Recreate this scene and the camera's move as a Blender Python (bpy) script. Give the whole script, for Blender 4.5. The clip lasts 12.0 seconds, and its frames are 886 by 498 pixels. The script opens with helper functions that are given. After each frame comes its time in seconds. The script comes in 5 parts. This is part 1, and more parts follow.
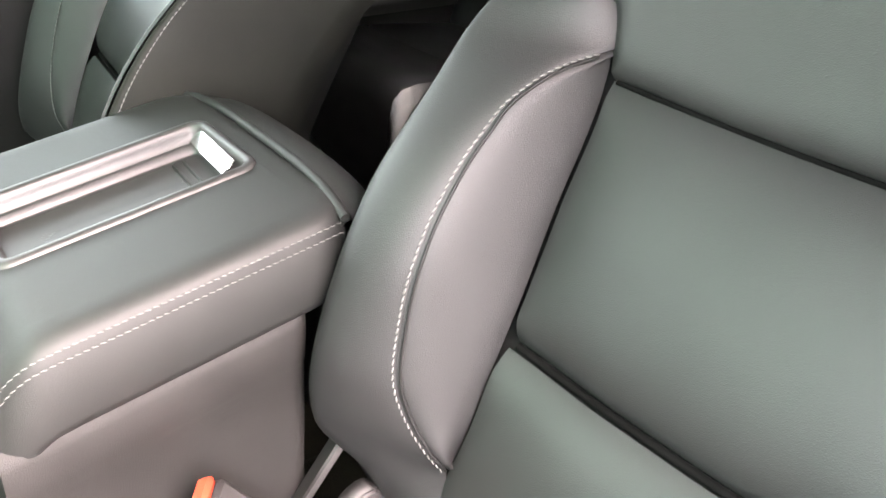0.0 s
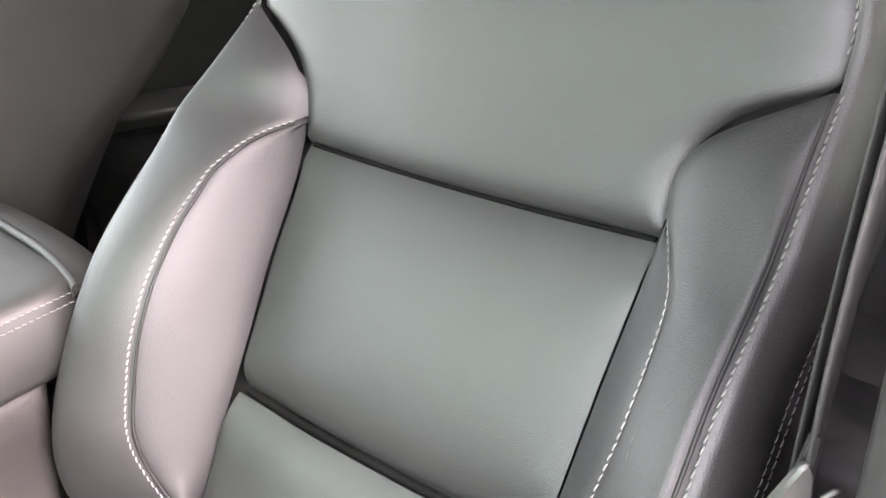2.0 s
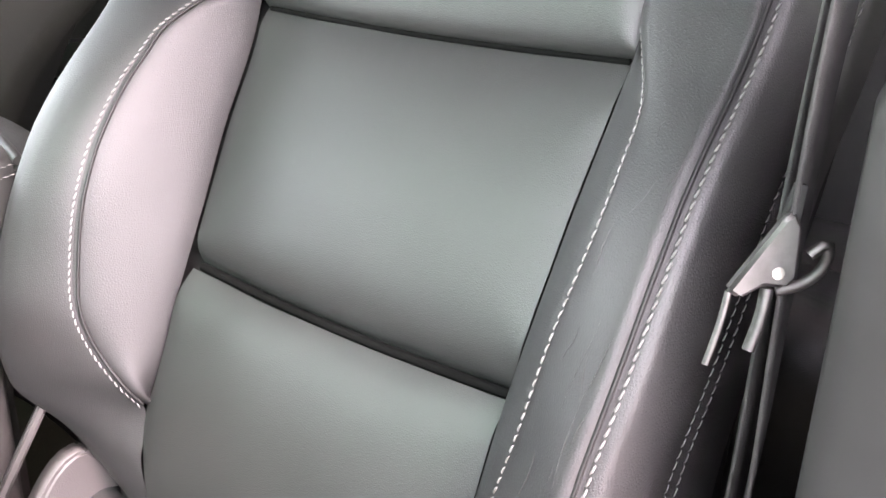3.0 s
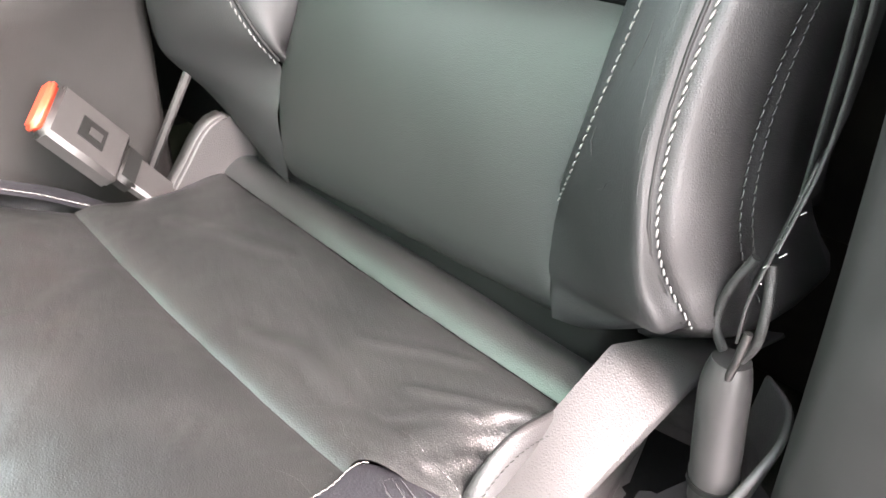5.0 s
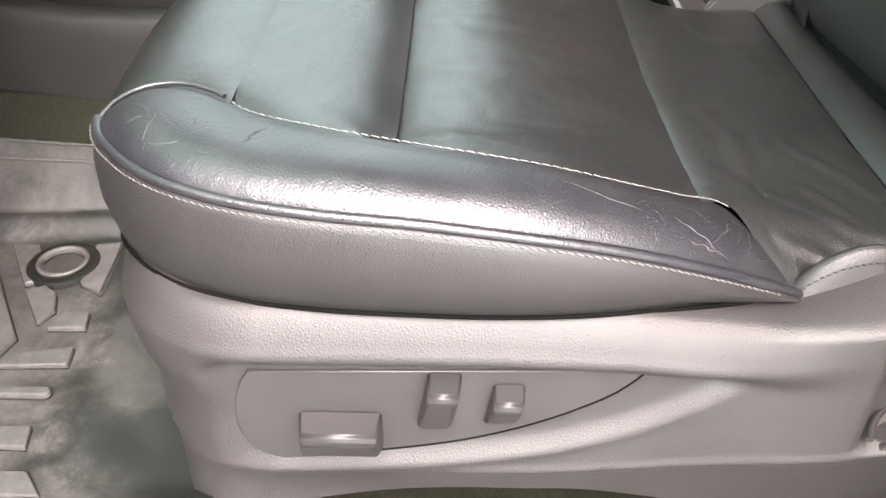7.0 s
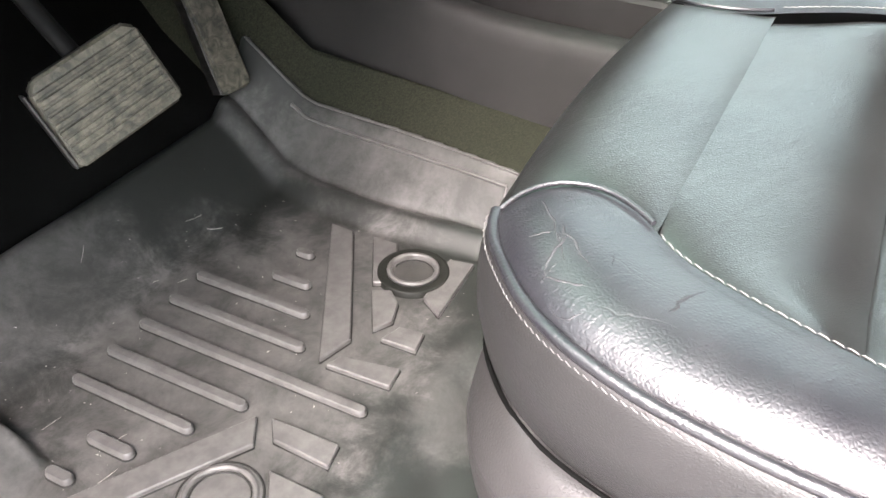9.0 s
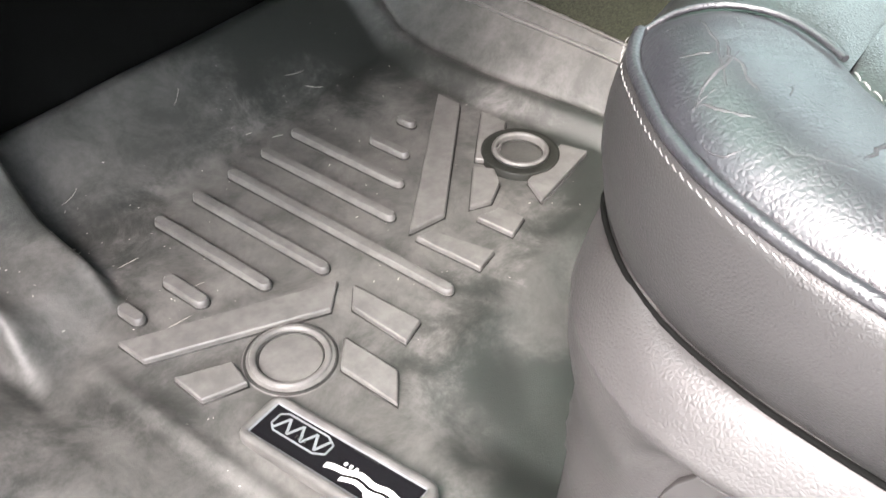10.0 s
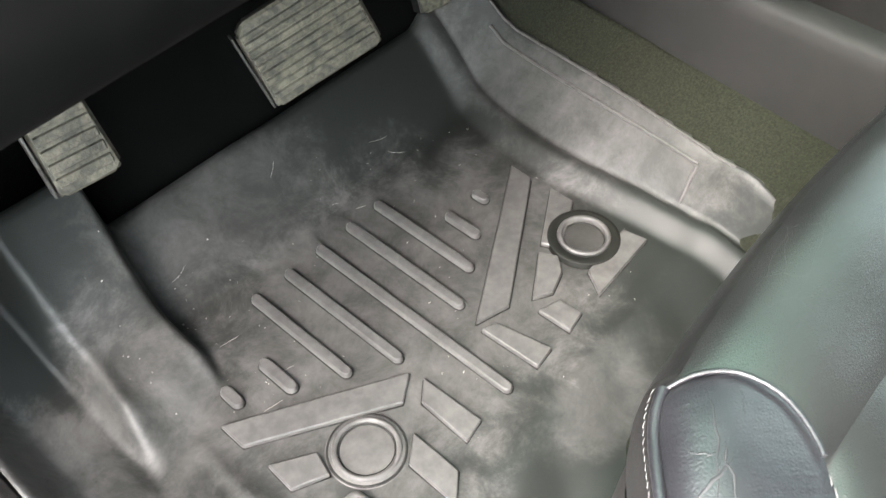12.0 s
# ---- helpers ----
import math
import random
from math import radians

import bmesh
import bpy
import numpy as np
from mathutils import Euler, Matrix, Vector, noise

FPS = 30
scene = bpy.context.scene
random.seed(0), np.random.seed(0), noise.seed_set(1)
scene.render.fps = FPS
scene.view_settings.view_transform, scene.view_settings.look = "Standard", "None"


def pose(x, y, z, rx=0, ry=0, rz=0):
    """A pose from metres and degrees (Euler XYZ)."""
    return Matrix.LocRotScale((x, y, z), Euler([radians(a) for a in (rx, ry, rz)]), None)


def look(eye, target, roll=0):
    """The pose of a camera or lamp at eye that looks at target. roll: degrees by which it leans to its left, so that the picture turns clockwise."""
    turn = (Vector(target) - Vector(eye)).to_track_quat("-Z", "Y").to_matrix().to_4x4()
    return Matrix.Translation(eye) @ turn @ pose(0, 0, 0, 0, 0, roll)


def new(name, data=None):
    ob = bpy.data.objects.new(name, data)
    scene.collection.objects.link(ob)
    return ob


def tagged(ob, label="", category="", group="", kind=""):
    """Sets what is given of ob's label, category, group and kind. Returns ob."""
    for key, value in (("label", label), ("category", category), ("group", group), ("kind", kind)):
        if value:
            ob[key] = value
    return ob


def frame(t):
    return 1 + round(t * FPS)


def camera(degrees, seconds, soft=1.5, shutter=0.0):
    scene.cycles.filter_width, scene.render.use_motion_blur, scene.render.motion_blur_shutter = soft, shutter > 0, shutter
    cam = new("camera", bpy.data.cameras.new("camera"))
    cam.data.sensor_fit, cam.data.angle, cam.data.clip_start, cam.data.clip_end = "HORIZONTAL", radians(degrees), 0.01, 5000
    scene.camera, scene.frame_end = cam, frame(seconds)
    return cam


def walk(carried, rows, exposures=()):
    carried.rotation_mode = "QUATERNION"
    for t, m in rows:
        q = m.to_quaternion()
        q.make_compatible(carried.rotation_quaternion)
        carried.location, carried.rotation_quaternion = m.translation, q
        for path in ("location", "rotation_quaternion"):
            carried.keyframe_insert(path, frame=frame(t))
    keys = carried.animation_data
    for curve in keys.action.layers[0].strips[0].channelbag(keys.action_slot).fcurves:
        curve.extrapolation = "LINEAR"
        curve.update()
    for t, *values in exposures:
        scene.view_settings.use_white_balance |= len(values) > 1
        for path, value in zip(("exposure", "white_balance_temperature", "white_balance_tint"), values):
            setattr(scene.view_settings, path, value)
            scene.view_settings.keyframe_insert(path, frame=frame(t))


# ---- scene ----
cam = camera(53.6, 12.0, soft=1.5, shutter=0.12)
PATH = [
    (0.0, (-0.281, 0.120, 0.931), (0.271, -0.309, 0.542), 2.9),
    (0.5, (-0.301, 0.109, 0.979), (0.246, -0.361, 0.634), 2.4),
    (1.0, (-0.357, 0.112, 0.994), (0.169, -0.405, 0.683), 2.5),
    (1.5, (-0.405, 0.104, 0.974), (0.104, -0.438, 0.677), 2.1),
    (2.0, (-0.424, 0.091, 0.920), (0.079, -0.457, 0.627), 1.4),
    (2.5, (-0.433, 0.078, 0.869), (0.068, -0.471, 0.572), 0.6),
    (3.0, (-0.438, 0.080, 0.811), (0.056, -0.477, 0.517), 1.3),
    (3.2, (-0.443, 0.085, 0.787), (0.051, -0.472, 0.493), 1.5),
    (4.8, (-0.484, 0.165, 0.718), (0.006, -0.313, 0.304), -0.3),
    (5.0, (-0.496, 0.148, 0.699), (0.018, -0.294, 0.274), -0.5),
    (5.5, (-0.561, 0.114, 0.669), (0.023, -0.210, 0.229), 0.1),
    (6.0, (-0.621, 0.115, 0.645), (0.023, -0.048, 0.200), -0.6),
    (6.5, (-0.655, 0.129, 0.630), (-0.003, 0.061, 0.170), 0.2),
    (6.7, (-0.674, 0.125, 0.634), (-0.022, 0.089, 0.173), 0.3),
    (8.3, (-0.628, 0.174, 0.663), (-0.006, 0.351, 0.193), 0.9),
    (8.5, (-0.584, 0.177, 0.652), (0.028, 0.388, 0.182), 0.9),
    (9.0, (-0.536, 0.206, 0.645), (0.040, 0.492, 0.169), 1.2),
    (9.5, (-0.514, 0.226, 0.628), (0.015, 0.560, 0.130), 1.5),
    (10.0, (-0.505, 0.225, 0.569), (-0.018, 0.560, 0.029), 2.4),
    (10.5, (-0.493, 0.242, 0.552), (-0.040, 0.563, -0.024), 3.3),
    (11.0, (-0.470, 0.248, 0.585), (-0.042, 0.578, -0.005), 2.4),
    (11.5, (-0.462, 0.263, 0.651), (-0.061, 0.611, 0.053), 0.4),
    (12.0, (-0.440, 0.278, 0.774), (-0.047, 0.620, 0.167), 0.7),
]
EXPOSURES = [(0.0, 5.25, 7400, 23), (1.5, 5.5, 7400, 29), (3.2, 5.6, 7250, 31), (5.0, 5.35, 7150, 16), (5.5, 5.08, 7100, 16), (6.0, 4.3, 7100, 16), (6.5, 3.95, 7100, 13), (8.5, 4.25, 6900, 10), (9.0, 4.3, 6900, 11), (9.5, 4.45, 6900, 9), (10.0, 4.4, 6850, 8), (10.5, 4.2, 6770, 6), (11.5, 4.25, 6790, 3), (12.0, 4.3, 6800, 4)]
walk(cam, [(t, look(e, g, r)) for t, e, g, r in PATH], EXPOSURES)

# ---- light: overcast sky, soft sun ----
world = bpy.data.worlds.new("world")
scene.world = world
world.use_nodes = True
wn = world.node_tree.nodes
sky = wn.new("ShaderNodeTexSky")
sky.sky_type = "NISHITA"
sky.sun_disc = False
sky.air_density, sky.dust_density, sky.ozone_density = 0.8, 1.5, 1.0
sky.sun_elevation, sky.sun_rotation = radians(49), radians(-95)
wn["Background"].inputs["Strength"].default_value = 0.13
veil = wn.new("ShaderNodeHueSaturation")          # thin cloud: a paler sky
veil.inputs["Saturation"].default_value = 0.4
world.node_tree.links.new(sky.outputs[0], veil.inputs["Color"])
world.node_tree.links.new(veil.outputs[0], wn["Background"].inputs["Color"])
sun = new("sun", bpy.data.lights.new("sun", "SUN"))
sun.data.energy, sun.data.angle, sun.data.color = 0.72, radians(35), (1.0, 0.84, 0.89)
sun.matrix_world = look((-2.61, -0.23, 3.02), (0, 0, 0))


# ---- materials ----
def mat(name, base, rough, metal=0.0, spec=0.5, grain=None, stain=None, coat=0.0, crease=None, wrinkle=None, patches=()):
    """grain: (scale, kind, amount of relief); stain: (scale, other colour, amount, roughness shift);
    crease: (scale, colour, width, share of the surface, stretch); wrinkle: (stretch, turn, relief)."""
    m = bpy.data.materials.new(name)
    m.use_nodes = True
    nt = m.node_tree
    b = nt.nodes["Principled BSDF"]
    b.inputs["Roughness"].default_value, b.inputs["Metallic"].default_value = rough, metal
    b.inputs["Specular IOR Level"].default_value = spec
    b.inputs["Coat Weight"].default_value = coat
    b.inputs["Base Color"].default_value = (*base, 1)
    co = nt.nodes.new("ShaderNodeTexCoord")
    if stain:
        n = nt.nodes.new("ShaderNodeTexNoise")
        n.inputs["Scale"].default_value, n.inputs["Detail"].default_value = stain[0], 8
        n.inputs["Roughness"].default_value = stain[5] if len(stain) > 5 else 0.62
        n.inputs["Distortion"].default_value = stain[4] if len(stain) > 4 else 0.0
        nt.links.new(co.outputs["Object"], n.inputs["Vector"])
        ramp = nt.nodes.new("ShaderNodeMapRange")
        ramp.inputs[1].default_value, ramp.inputs[2].default_value = 0.38, 0.68
        ramp.inputs[4].default_value = stain[2]
        nt.links.new(n.outputs["Fac"], ramp.inputs[0])
        mix = nt.nodes.new("ShaderNodeMix")
        mix.data_type = "RGBA"
        mix.inputs[6].default_value, mix.inputs[7].default_value = (*base, 1), (*stain[1], 1)
        nt.links.new(ramp.outputs[0], mix.inputs[0])
        nt.links.new(mix.outputs[2], b.inputs["Base Color"])
        r2 = nt.nodes.new("ShaderNodeMapRange")
        r2.inputs[3].default_value, r2.inputs[4].default_value = rough, rough + stain[3]
        nt.links.new(n.outputs["Fac"], r2.inputs[0])
        nt.links.new(r2.outputs[0], b.inputs["Roughness"])
    if patches:                                     # the stain lies in patches: (middle, radii, share) in plan
        total = None
        for (cx, cy), (rx, ry), most in patches:
            off = nt.nodes.new("ShaderNodeVectorMath")
            off.operation = "SUBTRACT"
            off.inputs[1].default_value = (cx, cy, 0)
            size = nt.nodes.new("ShaderNodeVectorMath")
            size.operation = "MULTIPLY"
            size.inputs[1].default_value = (1 / rx, 1 / ry, 0)
            far = nt.nodes.new("ShaderNodeVectorMath")
            far.operation = "LENGTH"
            edge = nt.nodes.new("ShaderNodeMath")
            edge.operation = "MULTIPLY_ADD"
            edge.inputs[1].default_value = -1.1
            fade = nt.nodes.new("ShaderNodeMapRange")
            fade.interpolation_type = "SMOOTHSTEP"
            fade.inputs[1].default_value, fade.inputs[2].default_value, fade.inputs[3].default_value, fade.inputs[4].default_value = 0.06, 0.56, most, 0.0
            nt.links.new(co.outputs["Object"], off.inputs[0])
            nt.links.new(off.outputs[0], size.inputs[0])
            nt.links.new(size.outputs[0], far.inputs[0])
            nt.links.new(n.outputs["Fac"], edge.inputs[0])
            nt.links.new(far.outputs["Value"], edge.inputs[2])
            nt.links.new(edge.outputs[0], fade.inputs[0])
            if total:
                top = nt.nodes.new("ShaderNodeMath")
                top.operation = "MAXIMUM"
                nt.links.new(total, top.inputs[0])
                nt.links.new(fade.outputs[0], top.inputs[1])
                total = top.outputs[0]
            else:
                total = fade.outputs[0]
        ramp.inputs[3].default_value = 0.22 * stain[2]
        dust = nt.nodes.new("ShaderNodeMath")
        dust.operation = "MULTIPLY"
        nt.links.new(ramp.outputs[0], dust.inputs[0])
        nt.links.new(total, dust.inputs[1])
        nt.links.new(dust.outputs[0], mix.inputs[0])
    if grain:
        if grain[1] == "cell":
            g = nt.nodes.new("ShaderNodeTexVoronoi")
            g.feature = "DISTANCE_TO_EDGE"
            out = g.outputs["Distance"]
        else:
            g = nt.nodes.new("ShaderNodeTexNoise")
            g.inputs["Detail"].default_value = 4
            out = g.outputs["Fac"]
        g.inputs["Scale"].default_value = grain[0]
        nt.links.new(co.outputs["Object"], g.inputs["Vector"])
        bp = nt.nodes.new("ShaderNodeBump")
        bp.inputs["Strength"].default_value, bp.inputs["Distance"].default_value = grain[2], 0.001
        nt.links.new(out, bp.inputs["Height"])
        nt.links.new(bp.outputs[0], b.inputs["Normal"])
    if wrinkle:
        turn = nt.nodes.new("ShaderNodeMapping")
        turn.inputs["Rotation"].default_value = (0, 0, radians(wrinkle[1]))
        long = nt.nodes.new("ShaderNodeMapping")
        long.inputs["Scale"].default_value = wrinkle[0]
        wr = nt.nodes.new("ShaderNodeTexNoise")
        wr.inputs["Scale"].default_value, wr.inputs["Detail"].default_value = 1.0, 3
        nt.links.new(co.outputs["Object"], turn.inputs["Vector"])
        nt.links.new(turn.outputs[0], long.inputs["Vector"])
        nt.links.new(long.outputs[0], wr.inputs["Vector"])
        bw = nt.nodes.new("ShaderNodeBump")
        bw.inputs["Strength"].default_value, bw.inputs["Distance"].default_value = wrinkle[2], 0.002
        nt.links.new(wr.outputs["Fac"], bw.inputs["Height"])
        if b.inputs["Normal"].links:
            nt.links.new(b.inputs["Normal"].links[0].from_socket, bw.inputs["Normal"])
        nt.links.new(bw.outputs[0], b.inputs["Normal"])
    if crease:
        scale, tone, width, share, stretch = crease
        warp = nt.nodes.new("ShaderNodeTexNoise")
        warp.inputs["Scale"].default_value, warp.inputs["Detail"].default_value = scale * 0.7, 3
        add = nt.nodes.new("ShaderNodeVectorMath")
        add.operation = "MULTIPLY_ADD"
        add.inputs[1].default_value = (0.7 / scale,) * 3
        mp = nt.nodes.new("ShaderNodeMapping")
        mp.inputs["Scale"].default_value = stretch
        nt.links.new(co.outputs["Object"], warp.inputs["Vector"])
        nt.links.new(warp.outputs["Color"], add.inputs[0])
        nt.links.new(co.outputs["Object"], add.inputs[2])
        nt.links.new(add.outputs[0], mp.inputs["Vector"])
        vo = nt.nodes.new("ShaderNodeTexVoronoi")
        vo.feature = "DISTANCE_TO_EDGE"
        vo.inputs["Scale"].default_value = scale
        nt.links.new(mp.outputs[0], vo.inputs["Vector"])
        line = nt.nodes.new("ShaderNodeMapRange")
        line.interpolation_type = "SMOOTHSTEP"
        line.inputs[1].default_value, line.inputs[2].default_value, line.inputs[3].default_value, line.inputs[4].default_value = 0.0, width, 1.0, 0.0
        nt.links.new(vo.outputs["Distance"], line.inputs[0])
        where = nt.nodes.new("ShaderNodeTexNoise")
        where.inputs["Scale"].default_value = scale * 0.45
        nt.links.new(co.outputs["Object"], where.inputs["Vector"])
        mask = nt.nodes.new("ShaderNodeMapRange")
        mask.inputs[1].default_value, mask.inputs[2].default_value = 0.62 - 0.3 * share, 0.72 - 0.3 * share
        nt.links.new(where.outputs["Fac"], mask.inputs[0])
        both = nt.nodes.new("ShaderNodeMath")
        both.operation = "MULTIPLY"
        nt.links.new(line.outputs[0], both.inputs[0])
        nt.links.new(mask.outputs[0], both.inputs[1])
        old = b.inputs["Base Color"].links[0].from_socket
        mix2 = nt.nodes.new("ShaderNodeMix")
        mix2.data_type = "RGBA"
        mix2.inputs[7].default_value = (*tone, 1)
        nt.links.new(both.outputs[0], mix2.inputs[0])
        nt.links.new(old, mix2.inputs[6])
        nt.links.new(mix2.outputs[2], b.inputs["Base Color"])
        bp2 = nt.nodes.new("ShaderNodeBump")
        bp2.invert = True
        bp2.inputs["Strength"].default_value, bp2.inputs["Distance"].default_value = 0.2, 0.001
        nt.links.new(both.outputs[0], bp2.inputs["Height"])
        if b.inputs["Normal"].links:
            nt.links.new(b.inputs["Normal"].links[0].from_socket, bp2.inputs["Normal"])
        nt.links.new(bp2.outputs[0], b.inputs["Normal"])
    return m


LEATHER = mat("leather", (0.0128, 0.0142, 0.0135), 0.43, spec=0.65, grain=(700, "cell", 0.22), stain=(8, (0.0162, 0.0178, 0.0170), 1.0, 0.10), wrinkle=((60, 60, 60), 0, 0.06))
SEATED = mat("seat_leather", (0.012, 0.0125, 0.0125), 0.23, spec=1.0, grain=(600, "cell", 0.28), stain=(11, (0.018, 0.0184, 0.018), 1.0, 0.16), wrinkle=((18, 70, 18), 20, 0.30), crease=(9, (0.034, 0.034, 0.034), 0.006, 0.3, (1.0, 2.6, 1.0)))
WORN = mat("worn_leather", (0.013, 0.013, 0.0160), 0.33, spec=0.9, grain=(430, "cell", 0.30), stain=(30, (0.022, 0.022, 0.025), 1.0, 0.12), wrinkle=((230, 60, 140), -52, 0.20), crease=(32, (0.024, 0.0237, 0.026), 0.02, 0.25, (1.0, 0.4, 1.0)))
# darker, duller copy of the leather, to dim the brightly lit wings
DIM_LEATHER = mat("dim_leather", (0.0112, 0.0116, 0.0118), 0.47, spec=0.52, grain=(600, "cell", 0.26), stain=(10, (0.0145, 0.0148, 0.0150), 1.0, 0.12), wrinkle=((50, 50, 24), 15, 0.10))
ARMREST = mat("armrest_leather", (0.0120, 0.0130, 0.0122), 0.54, spec=0.5, grain=(700, "cell", 0.25), stain=(9, (0.0155, 0.0165, 0.0156), 1.0, 0.08))
SIDE = mat("side_vinyl", (0.0175, 0.0170, 0.0170), 0.42, spec=0.55, grain=(600, "cell", 0.3), stain=(12, (0.023, 0.022, 0.022), 1.0, 0.08))
PLASTIC = mat("grained_plastic", (0.029, 0.0273, 0.0270), 0.47, grain=(460, "cell", 0.36), stain=(14, (0.035, 0.0330, 0.0326), 1.0, 0.08))
# darker copy of the skirt plastic, in place of less light on the console
DIM_PLASTIC = mat("dim_plastic", (0.0150, 0.0146, 0.0140), 0.55, spec=0.25, grain=(640, "cell", 0.42), stain=(14, (0.020, 0.0194, 0.0187), 1.0, 0.08))
SMOOTH = mat("smooth_plastic", (0.026, 0.025, 0.0245), 0.36, stain=(20, (0.033, 0.0315, 0.031), 1.0, 0.1))
DARK = mat("dark_plastic", (0.0045, 0.0048, 0.0045), 0.5, spec=0.35, stain=(16, (0.007, 0.0074, 0.007), 1.0, 0.1))
DULL_DARK = mat("dull_dark", (0.008, 0.0085, 0.007), 0.6, spec=0.25, grain=(600, "cell", 0.3), stain=(12, (0.011, 0.0115, 0.009), 1.0, 0.08))
# near-black tone that puts deep shade into the colour
SHADE = mat("shade_black", (0.0025, 0.0027, 0.0025), 0.9, spec=0.05, stain=(16, (0.004, 0.0042, 0.004), 1.0, 0.0))
RUBBER = mat("dusty_rubber", (0.013, 0.0146, 0.0128), 0.42, grain=(900, "noise", 0.30), stain=(16, (0.114, 0.1108, 0.1056), 1.0, 0.20, 0.3, 0.78), wrinkle=((30, 70, 30), 30, 0.16),
             patches=[((-0.02, 0.695), (0.29, 0.215), 0.9), ((-0.22, 0.53), (0.11, 0.14), 0.8), ((-0.09, 0.925), (0.17, 0.075), 0.65), ((-0.385, 0.76), (0.055, 0.11), 1.0), ((-0.285, 0.77), (0.075, 0.14), 0.85), ((-0.35, 0.48), (0.13, 0.26), 0.95), ((0.31, 0.72), (0.05, 0.26), 0.7), ((0.03, 0.47), (0.11, 0.05), 0.5)])
RAISED = mat("raised_rubber", (0.066, 0.0643, 0.0616), 0.40, grain=(900, "noise", 0.25), stain=(60, (0.105, 0.1023, 0.098), 1.0, 0.15))
CARPET = mat("carpet", (0.012, 0.0130, 0.0096), 0.95, spec=0.1, grain=(1500, "noise", 1.0), stain=(420, (0.030, 0.0315, 0.021), 1.0, 0.0))
# black for the contact shade painted on the liner
CONTACT = mat("contact_black", (0.010, 0.0105, 0.0095), 0.6, spec=0.3, grain=(900, "noise", 0.3), stain=(90, (0.030, 0.029, 0.027), 1.0, 0.1))
CREASE = mat("creased_leather", (0.037, 0.0367, 0.0390), 0.5, grain=(560, "cell", 0.3), stain=(90, (0.020, 0.0196, 0.022), 1.0, 0.1))
FRAME = mat("badge_rubber", (0.050, 0.049, 0.047), 0.5, grain=(700, "cell", 0.3), stain=(40, (0.09, 0.088, 0.084), 1.0, 0.1))
WELL = mat("ring_rubber", (0.030, 0.030, 0.028), 0.4, grain=(700, "noise", 0.3), stain=(50, (0.055, 0.054, 0.050), 1.0, 0.1))
SWITCH = mat("switch_plastic", (0.028, 0.0266, 0.0260), 0.36, spec=0.5, stain=(30, (0.034, 0.0325, 0.0317), 1.0, 0.1))
THREAD = mat("thread", (0.145, 0.142, 0.137), 0.6)
GRIT = mat("grit", (0.45, 0.43, 0.40), 0.9)
CHROME = mat("satin_chrome", (0.75, 0.76, 0.75), 0.18, metal=1.0)
STEEL = mat("belt_steel", (0.11, 0.108, 0.105), 0.42, metal=1.0, stain=(60, (0.06, 0.058, 0.056), 1.0, 0.2))
RED = mat("red_button", (0.55, 0.06, 0.03), 0.4)
BLACK = mat("black_gloss", (0.006, 0.006, 0.007), 0.12)
SILVER = mat("silver_print", (0.13, 0.14, 0.15), 0.4)
WHITE = mat("white_print", (0.6, 0.6, 0.58), 0.35)
WEBBING = mat("webbing", (0.012, 0.012, 0.0115), 0.6, grain=(900, "noise", 0.6), stain=(60, (0.020, 0.020, 0.019), 1.0, 0.0))
PEDAL = mat("pedal_rubber", (0.022, 0.0215, 0.017), 0.45, grain=(300, "noise", 0.8), stain=(70, (0.12, 0.112, 0.085), 1.0, 0.15, 1.0))
LINING = mat("headliner", (0.25, 0.245, 0.235), 0.95, grain=(700, "noise", 0.5))
PAINT = mat("body_paint", (0.35, 0.35, 0.36), 0.3, stain=(3, (0.38, 0.38, 0.39), 1.0, 0.05), coat=0.5)
ASPHALT = mat("concrete", (0.24, 0.228, 0.222), 0.9, grain=(120, "noise", 1.0), stain=(2, (0.30, 0.285, 0.277), 1.0, 0.0))


def tinted_glass(name, tint):
    m = bpy.data.materials.new(name)
    m.use_nodes = True
    nt = m.node_tree
    nt.nodes.remove(nt.nodes["Principled BSDF"])
    tr, gl, mx, fr = (nt.nodes.new("ShaderNode" + k) for k in ("BsdfTransparent", "BsdfGlossy", "MixShader", "Fresnel"))
    tr.inputs[0].default_value = (*tint, 1)
    gl.inputs["Roughness"].default_value = 0.02
    nt.links.new(fr.outputs[0], mx.inputs[0])
    nt.links.new(tr.outputs[0], mx.inputs[1])
    nt.links.new(gl.outputs[0], mx.inputs[2])
    nt.links.new(mx.outputs[0], nt.nodes["Material Output"].inputs[0])
    return m


GLASS = tinted_glass("green_glass", (0.76, 0.95, 0.80))
# dark tint for unseen rear windows, to cut light from behind
PRIVACY = tinted_glass("privacy_glass", (0.30, 0.34, 0.31))
CLEAR = tinted_glass("side_glass", (0.88, 0.96, 0.91))


# ---- tools ----
def thing(name, label, category, at=(0, 0, 0), kind="", group=""):
    ob = new(name)
    ob.location = at
    ob.empty_display_size = 0.05
    return tagged(ob, label, category, group, kind)


def mesh_object(name, bm, material):
    me = bpy.data.meshes.new(name)
    bm.normal_update()
    bm.to_mesh(me)
    bm.free()
    me.materials.append(material)
    return new(name, me)


def place_under(ob, parent):
    base = Vector((0, 0, 0))
    up = parent
    while up:
        base += up.location
        up = up.parent
    ob.parent = parent
    ob.location = ob.location - base
    return ob


def part(name, bm, material, parent, label=""):
    """One mesh under a thing or a part; its vertices are in the world's metres."""
    ob = place_under(mesh_object(name, bm, material), parent)
    return tagged(ob, label)


